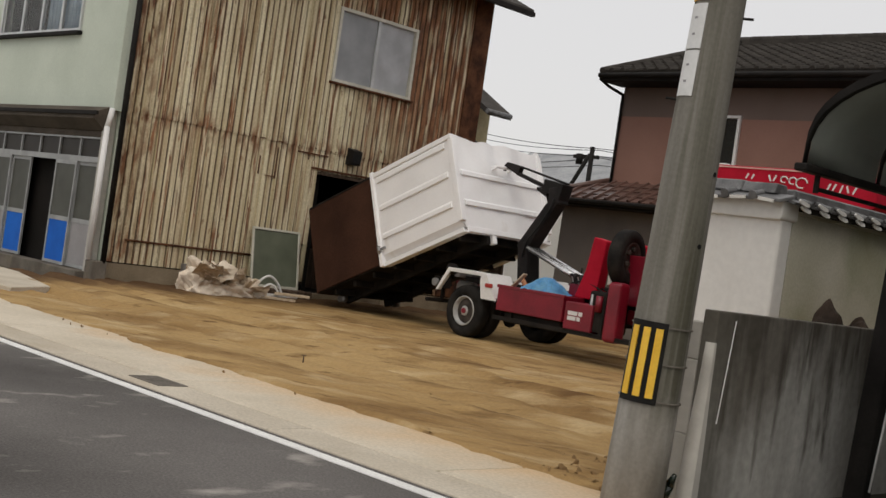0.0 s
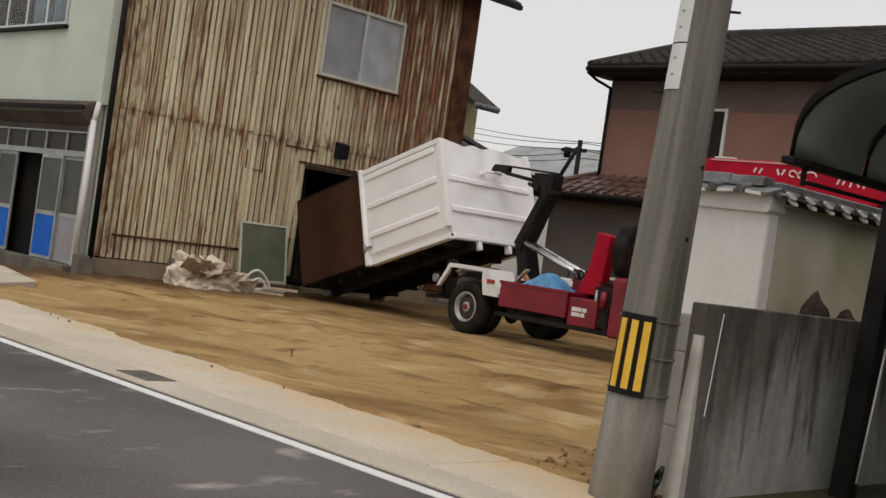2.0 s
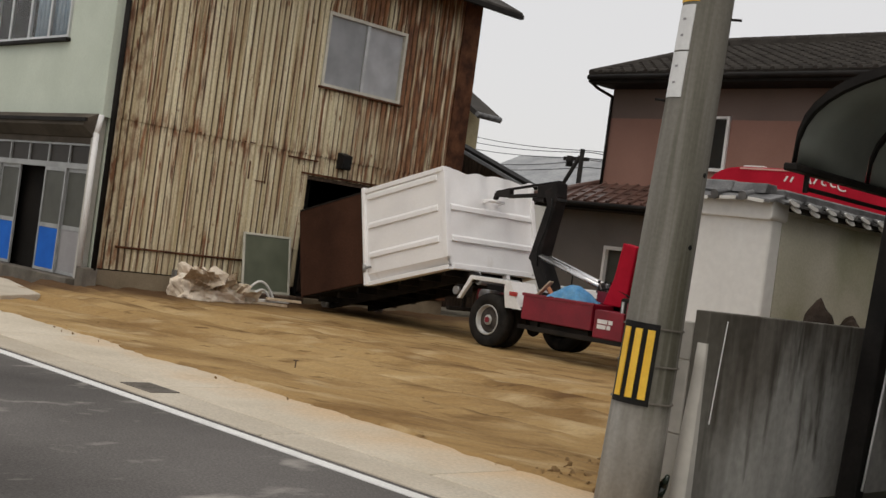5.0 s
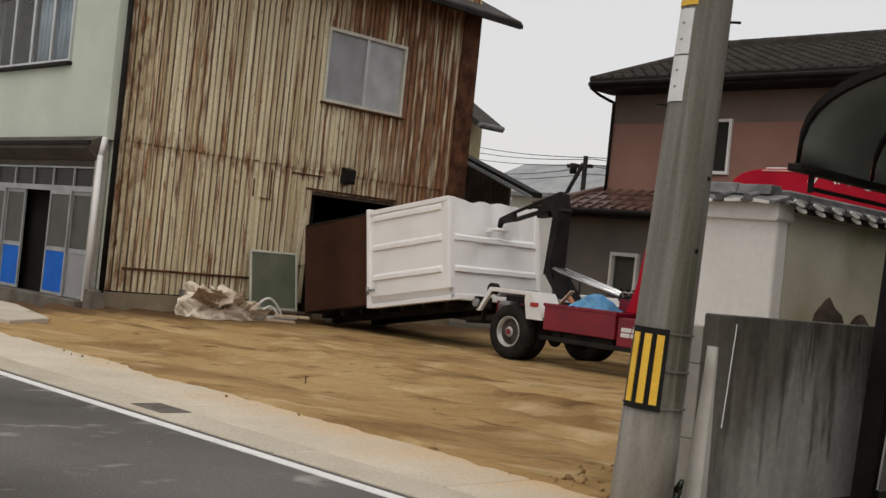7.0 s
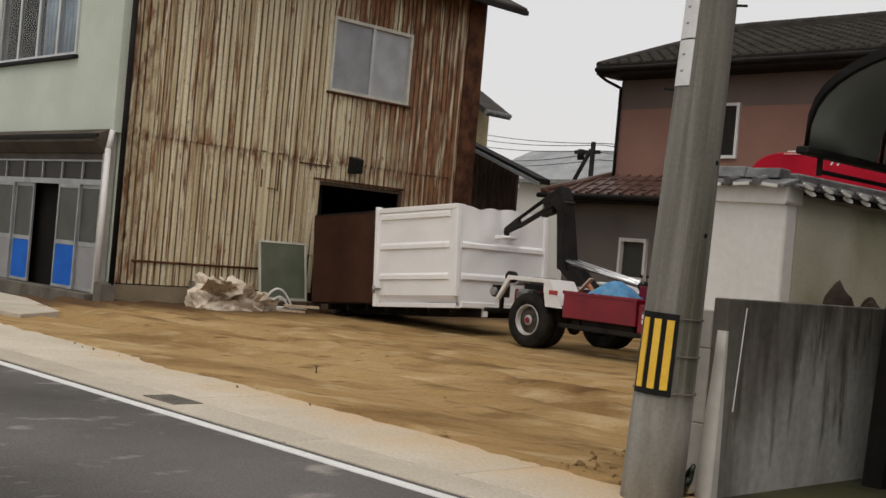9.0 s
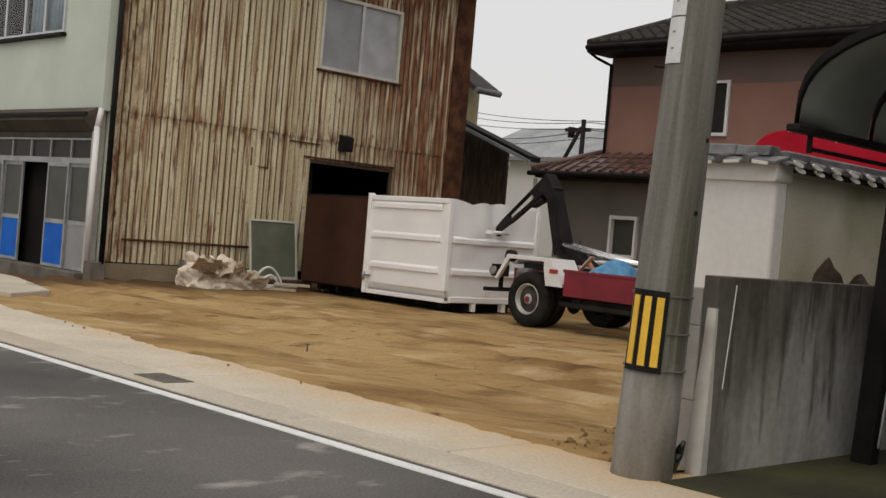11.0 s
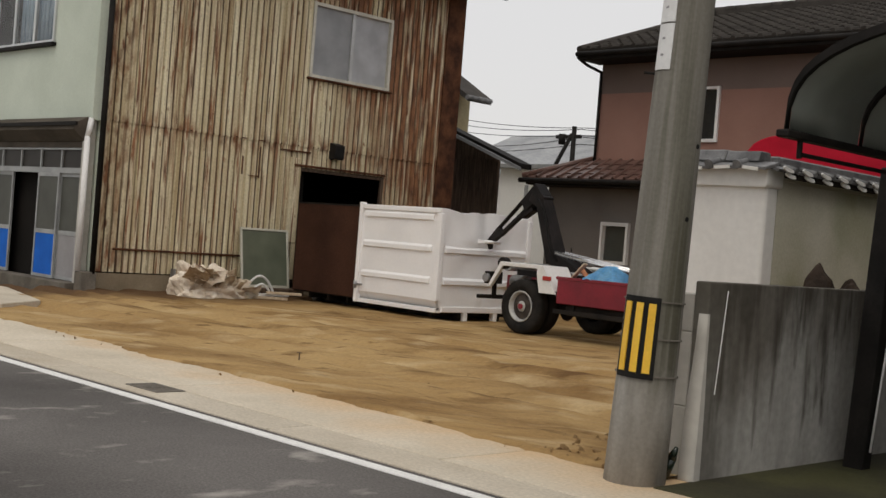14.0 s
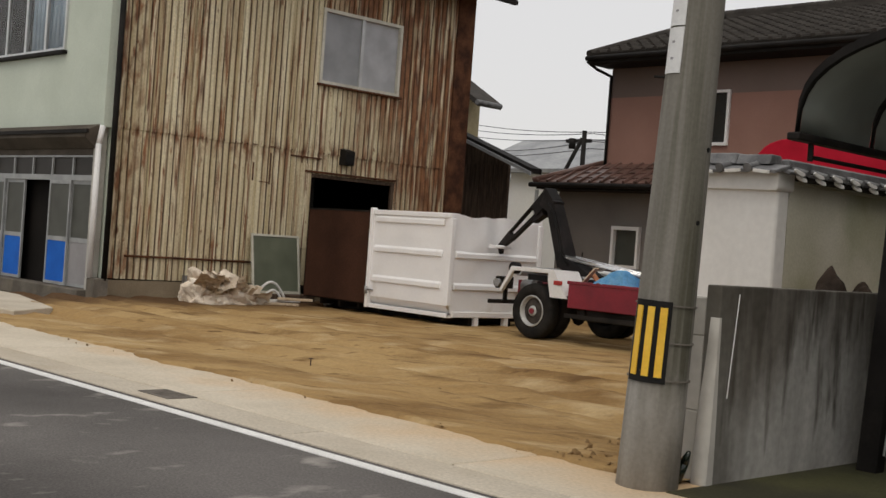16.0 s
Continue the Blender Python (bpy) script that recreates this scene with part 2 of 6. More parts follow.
WOOD_PALE = surface("pale timber", (0.52, 0.40, 0.27), (0.66, 0.54, 0.40), 4, 0.8, grain=40, bump=0.3, stretch=(4, 4, 0.6))
BLUE = surface("blue panel", (0.008, 0.11, 0.50), (0.012, 0.14, 0.60), 2, 0.62, grain=40, bump=0.05, speck=0.1)
GREY_PANEL = surface("grey panel", (0.27, 0.26, 0.265), (0.33, 0.32, 0.325), 2, 0.5, grain=40, bump=0.05, speck=0.1)
AWNING = surface("brown awning", (0.072, 0.06, 0.047), (0.11, 0.092, 0.073), 2, 0.8, grain=40, bump=0.2)
GLASS_GREY = glass_mat("dusty glass", (0.075, 0.077, 0.066), 0.4, 0.15, 0.15)
GLASS_TRANSOM = glass_mat("grimy glass", (0.028, 0.024, 0.02), 0.4, 0.2, 0.15)
CREAM = surface("yellowed cream paint", (0.56, 0.54, 0.46), (0.68, 0.66, 0.57), 3, 0.6, grain=30, bump=0.1, speck=0.12, stain=(0.30, 0.22, 0.14), stain_lo=0.64, stain_hi=0.8, stain_scale=4)
DAMP = surface("damp concrete", (0.12, 0.105, 0.085), (0.20, 0.178, 0.15), 2.0, 0.9, grain=45, bump=0.3, stain=(0.26, 0.22, 0.17), stain_lo=0.55, stain_hi=0.75)
FLASHING = surface("pale grey flashing", (0.34, 0.34, 0.29), (0.46, 0.455, 0.40), 2, 0.7, grain=30, bump=0.1, stain=(0.18, 0.09, 0.05), stain_lo=0.6, stain_hi=0.72, stain_scale=3)
GLASS_MOTTLED = glass_mat("mottled pane", (0.40, 0.41, 0.425), 0.35, 0.1)
GLASS_FROST = glass_mat("frosted pane", (0.29, 0.30, 0.31), 0.35, 0.15)
GLASS_GREEN = glass_mat("greenish glass", (0.15, 0.165, 0.12), 0.35, 0.2, 0.3)
GLASS_DARK = glass_mat("dark glass", (0.02, 0.022, 0.024), 0.06, 0.2)
CURTAIN = surface("grey curtain", (0.26, 0.36, 0.45), (0.44, 0.53, 0.60), 5, 0.9, grain=40, stretch=(8, 1, 0.4))
SMOKED = glass_mat("smoked sheet", (0.20, 0.215, 0.19), 0.6, 0.35, 0.2)
GLASS_CLEAR = glass_mat("window glass", (0.80, 0.82, 0.82), 0.02, 0.97, 0.05)
YELLOW = surface("yellow reflective film", (0.78, 0.46, 0.03), (0.86, 0.53, 0.05), 6, 0.5, grain=60, bump=0.05, speck=0.1)
BLACK = surface("black film", (0.010, 0.010, 0.010), (0.018, 0.017, 0.016), 6, 0.7, grain=60, bump=0.05)
PLATE = surface("white plate", (0.70, 0.70, 0.69), (0.76, 0.76, 0.75), 6, 0.5, grain=40, speck=0.08)
STEEL = surface("galvanised steel", (0.30, 0.30, 0.30), (0.42, 0.42, 0.42), 8, 0.45, metal=0.7, grain=60, bump=0.1)
CONTAINER = surface("white container paint", (0.86, 0.855, 0.86), (0.92, 0.915, 0.915), 1.5, 0.5, grain=20, bump=0.12, speck=0.03, stain=(0.58, 0.53, 0.47), stain_lo=0.66, stain_hi=0.86, stain_scale=2.2, stain_stretch=(1, 1, 0.45))
BROWN_SHEET = surface("rusted brown plate", (0.042, 0.018, 0.011), (0.068, 0.030, 0.018), 1.6, 0.8, grain=30, bump=0.35, stain=(0.045, 0.02, 0.012), stain_lo=0.55, stain_hi=0.75)
UNDERSIDE = surface("black underframe", (0.012, 0.011, 0.010), (0.03, 0.025, 0.021), 3, 0.8, grain=30, bump=0.3)
RED = surface("red vehicle paint", (0.165, 0.005, 0.017), (0.23, 0.008, 0.023), 2.5, 0.4, grain=30, bump=0.06, speck=0.15, stain=(0.08, 0.008, 0.012), stain_lo=0.58, stain_hi=0.8)
RED_BRIGHT = surface("bright red paint", (0.36, 0.004, 0.020), (0.46, 0.007, 0.028), 2.5, 0.62, grain=30, bump=0.03, speck=0.1)
TYRE = surface("tyre rubber", (0.012, 0.0115, 0.011), (0.030, 0.027, 0.024), 6, 0.85, grain=50, bump=0.3)
RIM_DARK = surface("dark grey-brown rim", (0.035, 0.030, 0.027), (0.09, 0.076, 0.066), 8, 0.8, grain=50, bump=0.2)
RIM = surface("grey wheel rim", (0.36, 0.36, 0.35), (0.52, 0.52, 0.50), 8, 0.5, metal=0.2, grain=50, bump=0.15)
ARM = surface("black arm paint", (0.012, 0.011, 0.011), (0.026, 0.022, 0.021), 3, 0.62, grain=40, bump=0.12)
CHROME = surface("polished rod", (0.70, 0.70, 0.70), (0.78, 0.78, 0.78), 5, 0.25, metal=0.8, bump=0.0)
TARP_BLUE = surface("blue sheet", (0.16, 0.52, 0.90), (0.30, 0.66, 0.95), 6, 0.55, grain=30, bump=0.4)
CARDBOARD = surface("pale cardboard", (0.70, 0.585, 0.45), (0.92, 0.84, 0.72), 4, 0.9, grain=30, bump=0.3, speck=0.06, stain=(0.34, 0.22, 0.13), stain_lo=0.56, stain_hi=0.74, stain_scale=3.5)
ROCK = surface("brown rock", (0.030, 0.022, 0.017), (0.06, 0.043, 0.033), 6, 0.9, grain=30, bump=0.6)
LAMP_RED = surface("red lens", (0.35, 0.02, 0.015), (0.45, 0.03, 0.02), 6, 0.3, bump=0)
FAR_ROOF = surface("far grey roof", (0.30, 0.31, 0.32), (0.40, 0.41, 0.42), 1.2, 0.7, grain=8, bump=0.1)
FAR_WHITE = surface("far white wall", (0.78, 0.78, 0.78), (0.84, 0.84, 0.83), 0.6, 0.9, speck=0.05, grain=20, bump=0.1)
OCHRE = surface("ochre wall", (0.50, 0.42, 0.25), (0.58, 0.50, 0.32), 1.5, 0.9, grain=30)


def rusty_sheet():
    """Cream paint on ribbed steel, rusting through in streaks; bare rust towards the far end."""
    m, n, l, s = nodes_of("rusting cream sheet")
    v = n.new("ShaderNodeTexCoord").outputs["Object"]
    sep = n.new("ShaderNodeSeparateXYZ")
    l.new(v, sep.inputs[0])
    cream = ramp(n, l, noise_node(n, l, v, 1.2, 7, (1, 8, 0.14)), 0.34, 0.64, (0.56, 0.46, 0.265), (0.92, 0.84, 0.60))
    fine = noise_node(n, l, v, 30, 5)
    streak = noise_node(n, l, v, 1.0, 8, (1, 8.5, 0.8))
    patch = noise_node(n, l, v, 0.9, 5)
    # how far the rust has come: a ragged front along the wall
    add = n.new("ShaderNodeMath")
    add.operation = "MULTIPLY_ADD"
    l.new(patch, add.inputs[0])
    add.inputs[1].default_value = 2.4
    l.new(sep.outputs["Y"], add.inputs[2])
    low = n.new("ShaderNodeMath")
    low.operation = "MULTIPLY_ADD"
    l.new(sep.outputs["Z"], low.inputs[0])
    low.inputs[1].default_value = 0.5
    l.new(add.outputs[0], low.inputs[2])
    scl = n.new("ShaderNodeMath")
    scl.operation = "MULTIPLY"
    scl.inputs[1].default_value = 0.1
    l.new(low.outputs[0], scl.inputs[0])
    front = ramp(n, l, scl.outputs[0], 0.78, 0.90)
    # some ribs rust all the way down, in specks
    columns = ramp(n, l, noise_node(n, l, v, 1.0, 4, (1, 7.5, 0.10)), 0.50, 0.60)
    specks = ramp(n, l, noise_node(n, l, v, 11.0, 9, (1, 3.0, 0.16)), 0.42, 0.58)
    spots = mixed(n, l, 1.0, columns, specks, "MULTIPLY")
    worse = ramp(n, l, streak, 0.34, 0.50)
    mask = mixed(n, l, front, spots, worse)
    # lap joint and near corner rust first
    lap = n.new("ShaderNodeMath")
    lap.operation = "SUBTRACT"
    l.new(sep.outputs["Z"], lap.inputs[0])
    lap.inputs[1].default_value = 2.74
    gap = n.new("ShaderNodeMath")
    gap.operation = "ABSOLUTE"
    l.new(lap.outputs[0], gap.inputs[0])
    joint = ramp(n, l, gap.outputs[0], 0.03, 0.30, (1, 1, 1), (0, 0, 0))
    corner = ramp(n, l, sep.outputs["Y"], 0.35, 0.75, (1, 1, 1), (0, 0, 0))
    early = mixed(n, l, 1.0, joint, corner, "LIGHTEN")
    ragged = ramp(n, l, noise_node(n, l, v, 3.2, 8, (1, 2.2, 0.8)), 0.46, 0.62)
    mask = mixed(n, l, mixed(n, l, 1.0, early, ragged, "MULTIPLY"), mask, (1.0, 1.0, 1.0))
    rust = ramp(n, l, noise_node(n, l, v, 5, 6, (1, 2, 0.6)), 0.3, 0.75, (0.10, 0.04, 0.022), (0.42, 0.19, 0.085))
    col = mixed(n, l, mask, cream, rust)
    # an uneven dark brown fills the grooves between the ribs
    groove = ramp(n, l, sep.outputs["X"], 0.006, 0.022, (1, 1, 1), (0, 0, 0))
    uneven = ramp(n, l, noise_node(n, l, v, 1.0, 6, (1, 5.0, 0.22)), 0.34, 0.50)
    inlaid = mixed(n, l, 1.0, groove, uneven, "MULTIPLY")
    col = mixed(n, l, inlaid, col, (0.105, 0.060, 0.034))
    blot = ramp(n, l, noise_node(n, l, v, 9.0, 9, (1, 1.3, 0.55)), 0.62, 0.74)
    col = mixed(n, l, blot, col, rust)
    halo = ramp(n, l, streak, 0.48, 0.60)
    col = mixed(n, l, 0.22, col, mixed(n, l, halo, col, (0.30, 0.15, 0.06)))
    col = mixed(n, l, 1.0, col, ramp(n, l, fine, 0.3, 0.7, (0.75,) * 3, (1.0,) * 3), "MULTIPLY")
    l.new(col, s.inputs["Base Color"])
    s.inputs["Roughness"].default_value = 0.75
    bumped(n, l, s, fine, 0.3)
    return m


RUST_SHEET = rusty_sheet()
STEEL_OLD = surface("old grey iron", (0.155, 0.14, 0.12), (0.21, 0.19, 0.165), 5, 0.8, grain=40, bump=0.3)
RUST_IRON = surface("rusty iron", (0.06, 0.026, 0.016), (0.16, 0.07, 0.035), 4, 0.85, grain=30, bump=0.4)


# ---- mesh helpers ----
def box(bm, x0, x1, y0, y1, z0, z1):
    v = [bm.verts.new((x, y, z)) for x in (x0, x1) for y in (y0, y1) for z in (z0, z1)]
    for f in ((0, 1, 3, 2), (4, 6, 7, 5), (0, 4, 5, 1), (2, 3, 7, 6), (0, 2, 6, 4), (1, 5, 7, 3)):
        bm.faces.new([v[i] for i in f])
    return v


def boxes(*specs):
    bm = bmesh.new()
    for s in specs:
        box(bm, *s)
    return bm


def turn_box(bm, m, x0, x1, y0, y1, z0, z1):
    for v in box(bm, x0, x1, y0, y1, z0, z1):
        v.co = m @ v.co


def rod(bm, a, b, r, r2=None, seg=12):
    a, b = Vector(a), Vector(b)
    r2 = r if r2 is None else r2
    q = (b - a).to_track_quat("Z", "Y")
    rings = []
    for p, rad in ((a, r), (b, r2)):
        rings.append([bm.verts.new(p + q @ Vector((rad * math.cos(2 * math.pi * i / seg), rad * math.sin(2 * math.pi * i / seg), 0))) for i in range(seg)])
    for i in range(seg):
        j = (i + 1) % seg
        f = bm.faces.new((rings[0][i], rings[0][j], rings[1][j], rings[1][i]))
        f.smooth = seg > 6
    bm.faces.new(rings[0][::-1])
    bm.faces.new(rings[1])


def tube(bm, pts, r, seg=6):
    """One unbroken round tube through the points."""
    pts = [Vector(p) for p in pts]
    rings = []
    for i, p in enumerate(pts):
        d = pts[min(i + 1, len(pts) - 1)] - pts[max(i - 1, 0)]
        q = d.to_track_quat("Z", "Y")
        rings.append([bm.verts.new(p + q @ Vector((r * math.cos(2 * math.pi * k / seg), r * math.sin(2 * math.pi * k / seg), 0))) for k in range(seg)])
    for a, b in zip(rings, rings[1:]):
        for k in range(seg):
            bm.faces.new((a[k], a[(k + 1) % seg], b[(k + 1) % seg], b[k])).smooth = True
    bm.faces.new(rings[0][::-1])
    bm.faces.new(rings[-1])


def rods(*specs, seg=12):
    bm = bmesh.new()
    for s in specs:
        rod(bm, *s, seg=seg)
    return bm


def prism(bm, outline, axis, a, b):
    """A closed outline of pairs, drawn out along x, y or z from a to b."""
    def at(p, d):
        return {"x": (d, p[0], p[1]), "y": (p[0], d, p[1]), "z": (p[0], p[1], d)}[axis]
    lo = [bm.verts.new(at(p, a)) for p in outline]
    hi = [bm.verts.new(at(p, b)) for p in outline]
    k = len(outline)
    for i in range(k):
        j = (i + 1) % k
        bm.faces.new((lo[i], lo[j], hi[j], hi[i]))
    bm.faces.new(lo[::-1])
    bm.faces.new(hi)


def prisms(*specs):
    bm = bmesh.new()
    for s in specs:
        prism(bm, *s)
    return bm


def lathe(bm, profile, seg, spin, hollow=False):
    """Turns (radius, distance) pairs about an axis; spin maps (radius, angle, distance) to a place."""
    rings = [[bm.verts.new(spin(r, 2 * math.pi * i / seg, d)) for i in range(seg)] for r, d in profile]
    for a, b in zip(rings, rings[1:]):
        for i in range(seg):
            j = (i + 1) % seg
            bm.faces.new((a[i], a[j], b[j], b[i])).smooth = True
    if hollow:
        for i in range(seg):
            j = (i + 1) % seg
            bm.faces.new((rings[-1][i], rings[-1][j], rings[0][j], rings[0][i]))
    else:
        bm.faces.new(rings[0][::-1])
        bm.faces.new(rings[-1])


def soften(bm, width=0.01, seg=2, angle=30):
    bm.normal_update()
    edges = [e for e in bm.edges if len(e.link_faces) == 2 and e.calc_face_angle(0) > radians(angle)]
    bmesh.ops.bevel(bm, geom=edges, offset=width, segments=seg, affect="EDGES", profile=0.6)
    return bm


def mesh_of(name, bm, material):
    bmesh.ops.recalc_face_normals(bm, faces=bm.faces[:])
    me = bpy.data.meshes.new(name)
    bm.to_mesh(me)
    bm.free()
    me.materials.append(material)
    return me


def part(name, bm, material, parent=None, label=""):
    ob = new(name, mesh_of(name, bm, material))
    ob.parent = parent
    return tagged(ob, label)


def thing(name, m, label, category, group="", kind=""):
    ob = new(name)
    ob.empty_display_size = 0.2
    ob.matrix_basis = m
    return tagged(ob, label, category, group, kind)


def solid(name, bm, material, label, category="", kind="", m=None, group=""):
    ob = part(name, bm, material)
    if m is not None:
        ob.matrix_basis = m
    return tagged(ob, label, category, group, kind)


def holed(x0, x1, z0, z1, holes, y0, y1, swap=False):
    """One upright slab with openings cut through it, from y0 to y1; swap turns it to stand along y."""
    xs = sorted({x0, x1} | {h[0] for h in holes} | {h[1] for h in holes})
    zs = sorted({z0, z1} | {h[2] for h in holes} | {h[3] for h in holes})
    xs, zs = [x for x in xs if x0 <= x <= x1], [z for z in zs if z0 <= z <= z1]
    bm, made = bmesh.new(), {}

    def vert(i, j, d):
        if (i, j, d) not in made:
            p = (xs[i], (y0, y1)[d], zs[j])
            made[i, j, d] = bm.verts.new((p[1], p[0], p[2]) if swap else p)
        return made[i, j, d]

    def full(i, j):
        if not (0 <= i < len(xs) - 1 and 0 <= j < len(zs) - 1):
            return False
        cx, cz = (xs[i] + xs[i + 1]) / 2, (zs[j] + zs[j + 1]) / 2
        return not any(h[0] < cx < h[1] and h[2] < cz < h[3] for h in holes)

    for i in range(len(xs) - 1):
        for j in range(len(zs) - 1):
            if not full(i, j):
                continue
            for d in (0, 1):
                bm.faces.new((vert(i, j, d), vert(i + 1, j, d), vert(i + 1, j + 1, d), vert(i, j + 1, d)))
            for (a, b), (c, e), (ni, nj) in (((i, j), (i + 1, j), (i, j - 1)), ((i, j + 1), (i + 1, j + 1), (i, j + 1)), ((i, j), (i, j + 1), (i - 1, j)), ((i + 1, j), (i + 1, j + 1), (i + 1, j))):
                if not full(ni, nj):
                    bm.faces.new((vert(a, b, 0), vert(c, e, 0), vert(c, e, 1), vert(a, b, 1)))
    return bm


def each_part(name, material, parent, *specs, label=""):
    for s in specs:
        part(name, boxes(s), material, parent, label)


def jag(x, seed=0.0, f=1.0):
    return noise.noise(Vector((x * f, seed, 0.3)))


# ---- ground ----
def grounds():
    solid("ground", boxes((-300, 300, -300, 300, -0.4, -0.10)), FIELD, "bare brown ground that reaches the horizon", kind="structure")
    solid("road", boxes((-90, 60, -3.0, 4.66, -0.3, -0.012)), ASPHALT, "worn grey asphalt road with pale patches", kind="structure")
    bm = bmesh.new()
    x = -60.0
    while x < 12:
        box(bm, x, x + 1.5, 4.50, 4.595, -0.02, -0.006)
        x += 1.5
    solid("road_line", bm, PAINT_LINE, "solid white edge line painted on the asphalt", kind="structure")
    # concrete footway: a long gutter strip with slabs
    foot = thing("pavement", pose(0, 0, 0), "sandy pale concrete footway beside the road", "footway", kind="structure")
    part("footway_bed", boxes((-90, 20, 4.66, 6.6, -0.3, -0.02)), KERBSTONE, foot)
    slab = mesh_of("footway_slab", soften(boxes((0, 2.985, 0, 0.36, -0.05, 0.0)), 0.006, 1), KERBSTONE)
    inner = mesh_of("footway_slab", soften(boxes((0, 2.985, 0, 1.36, -0.05, 0.002)), 0.006, 1), SANDED)
    for i in range(17):
        for me, y in ((slab, 4.665), (inner, 5.04)):
            ob = new("footway_slab", me)
            ob.parent = foot
            ob.location = (-53.0 + i * 3.0 + (1.2 if y > 5 else 0) - 1.2, y, 0.0005 * (i % 3))
    # driveway of the neighbour
    solid("driveway", boxes((-3.90, 40, 5.62, 40, -0.3, 0.008)), MOSSY, "dark mossy driveway under the carport", kind="structure")
    # vacant lot
    bm = bmesh.new()
    nx, ny = 150, 130
    grid = []
    for i in range(nx + 1):
        x = -17.75 + 13.75 * i / nx
        edge = 6.24 - 0.033 * (x + 17.75) + 0.10 * jag(x, 1.0, 0.8) + 0.06 * jag(x, 2.0, 3.0) + 0.05 * jag(x, 6.0, 9.0)
        row = []
        for j in range(ny + 1):
            s = (j / ny) ** 1.25
            y = edge + (24.0 - edge) * s
            z = 0.018 + 0.02 * noise.noise(Vector((x * 0.5, y * 0.7, 0))) + 0.012 * noise.noise(Vector((x * 1.3, y * 3.2, 4)))
            z += 0.016 * noise.noise(Vector((x * 4, y * 5, 2))) + 0.030 * max(0, noise.noise(Vector((x * 0.7, y * 2.8, 9)))) + 0.025 * max(0, noise.noise(Vector((x * 1.6, y * 6.0, 5))))
            for c, w in ((8.1, 0.16), (9.5, 0.16), (8.9, 0.14), (10.4, 0.15), (7.4, 0.14)):
                d = y - c - 0.16 * jag(x, c, 0.25) - 0.05 * (x + 10)
                z -= 0.055 * math.exp(-(d / w) ** 2) - 0.034 * math.exp(-((abs(d) - 2 * w) / w) ** 2)
            z += 0.02 * math.exp(-((x + 17.6) / 0.5) ** 2) * (0.4 + jag(y, 5, 1.5))
            if j == 0:
                z = -0.015
            row.append(bm.verts.new((x, y, max(z, -0.02) if j else z)))
        grid.append(row)
    for i in range(nx):
        for j in range(ny):
            bm.faces.new((grid[i][j], grid[i + 1][j], grid[i + 1][j + 1], grid[i][j + 1])).smooth = True
    solid("dirt_lot", bm, DIRT, "vacant lot of sandy brown soil with tyre ruts", kind="structure")
    # loose clods and crumbs along the ragged edge
    bm = bmesh.new()
    for k in range(620):
        if k < 200:
            x, y = random.gauss(-4.62, 0.26), random.gauss(6.30, 0.24)
        elif k < 260:
            x = random.uniform(-17, -4.6)
            y = 6.2 - 0.033 * (x + 17.75) + random.gauss(0.05, 0.13)
        elif k < 520:
            x, y = random.uniform(-17.6, -16.4), random.uniform(9.7, 14)
        else:
            x, y = random.uniform(-17, -4.8), random.uniform(6.3, 15)
        r = random.uniform(0.004, 0.013) * (2.0 if k < 40 else 1.3 if k < 200 else 0.8 if k < 260 else 1)
        if x > -4.35 or y < 5.72:
            continue
        m = pose(x, y, 0.012 + r * 0.5, *(random.uniform(0, 360) for _ in range(3)))
        res = bmesh.ops.create_icosphere(bm, subdivisions=1, radius=r, matrix=m @ Matrix.Diagonal((1.6, 1.1, 0.55, 1)))
        for v in res["verts"]:
            v.co += Vector([random.uniform(-0.25, 0.25) * r for _ in range(3)])
    solid("soil_clods", bm, CLOD, "loose clods and crumbs of brown soil", kind="stuff")


def drain_cover():
    t = thing("drain_cover", pose(-7.95, 4.90, 0.003), "dark iron drain grating set in the footway", "drain cover")
    for x0, x1, y0, y1 in ((-0.22, 0.22, -0.125, -0.105), (-0.22, 0.22, 0.105, 0.125), (-0.22, -0.20, -0.105, 0.105), (0.20, 0.22, -0.105, 0.105)):
        part("frame_bar", boxes((x0, x1, y0, y1, -0.03, 0.004)), STEEL_OLD, t)
    part("grating_bed", boxes((-0.20, 0.20, -0.105, 0.105, -0.04, -0.006)), UNDERSIDE, t)
    me = mesh_of("grating_bar", boxes((-0.012, 0.012, -0.105, 0.105, -0.02, 0.003)), STEEL_OLD)
    for i in range(9):
        ob = new("grating_bar", me)
        ob.parent, ob.location = t, (-0.185 + i * 0.0462, 0, 0)


def twig():
    bm = rods(((0, 0, 0), (0.0, 0.0, 0.125), 0.007, 0.006), ((-0.035, 0.0, 0.118), (0.035, 0.0, 0.124), 0.006, 0.005), ((0, 0, 0.045), (-0.05, 0.01, 0.03), 0.006, 0.004), seg=6)
    solid("stake", bm, WOOD_OLD, "short brown stick standing in the soil", "stick", m=pose(-8.95, 7.03, 0.0))


# ---- rusty shed building ----
RX, RY0, RY1 = -17.77, 9.52, 17.5   # side wall that faces the lot


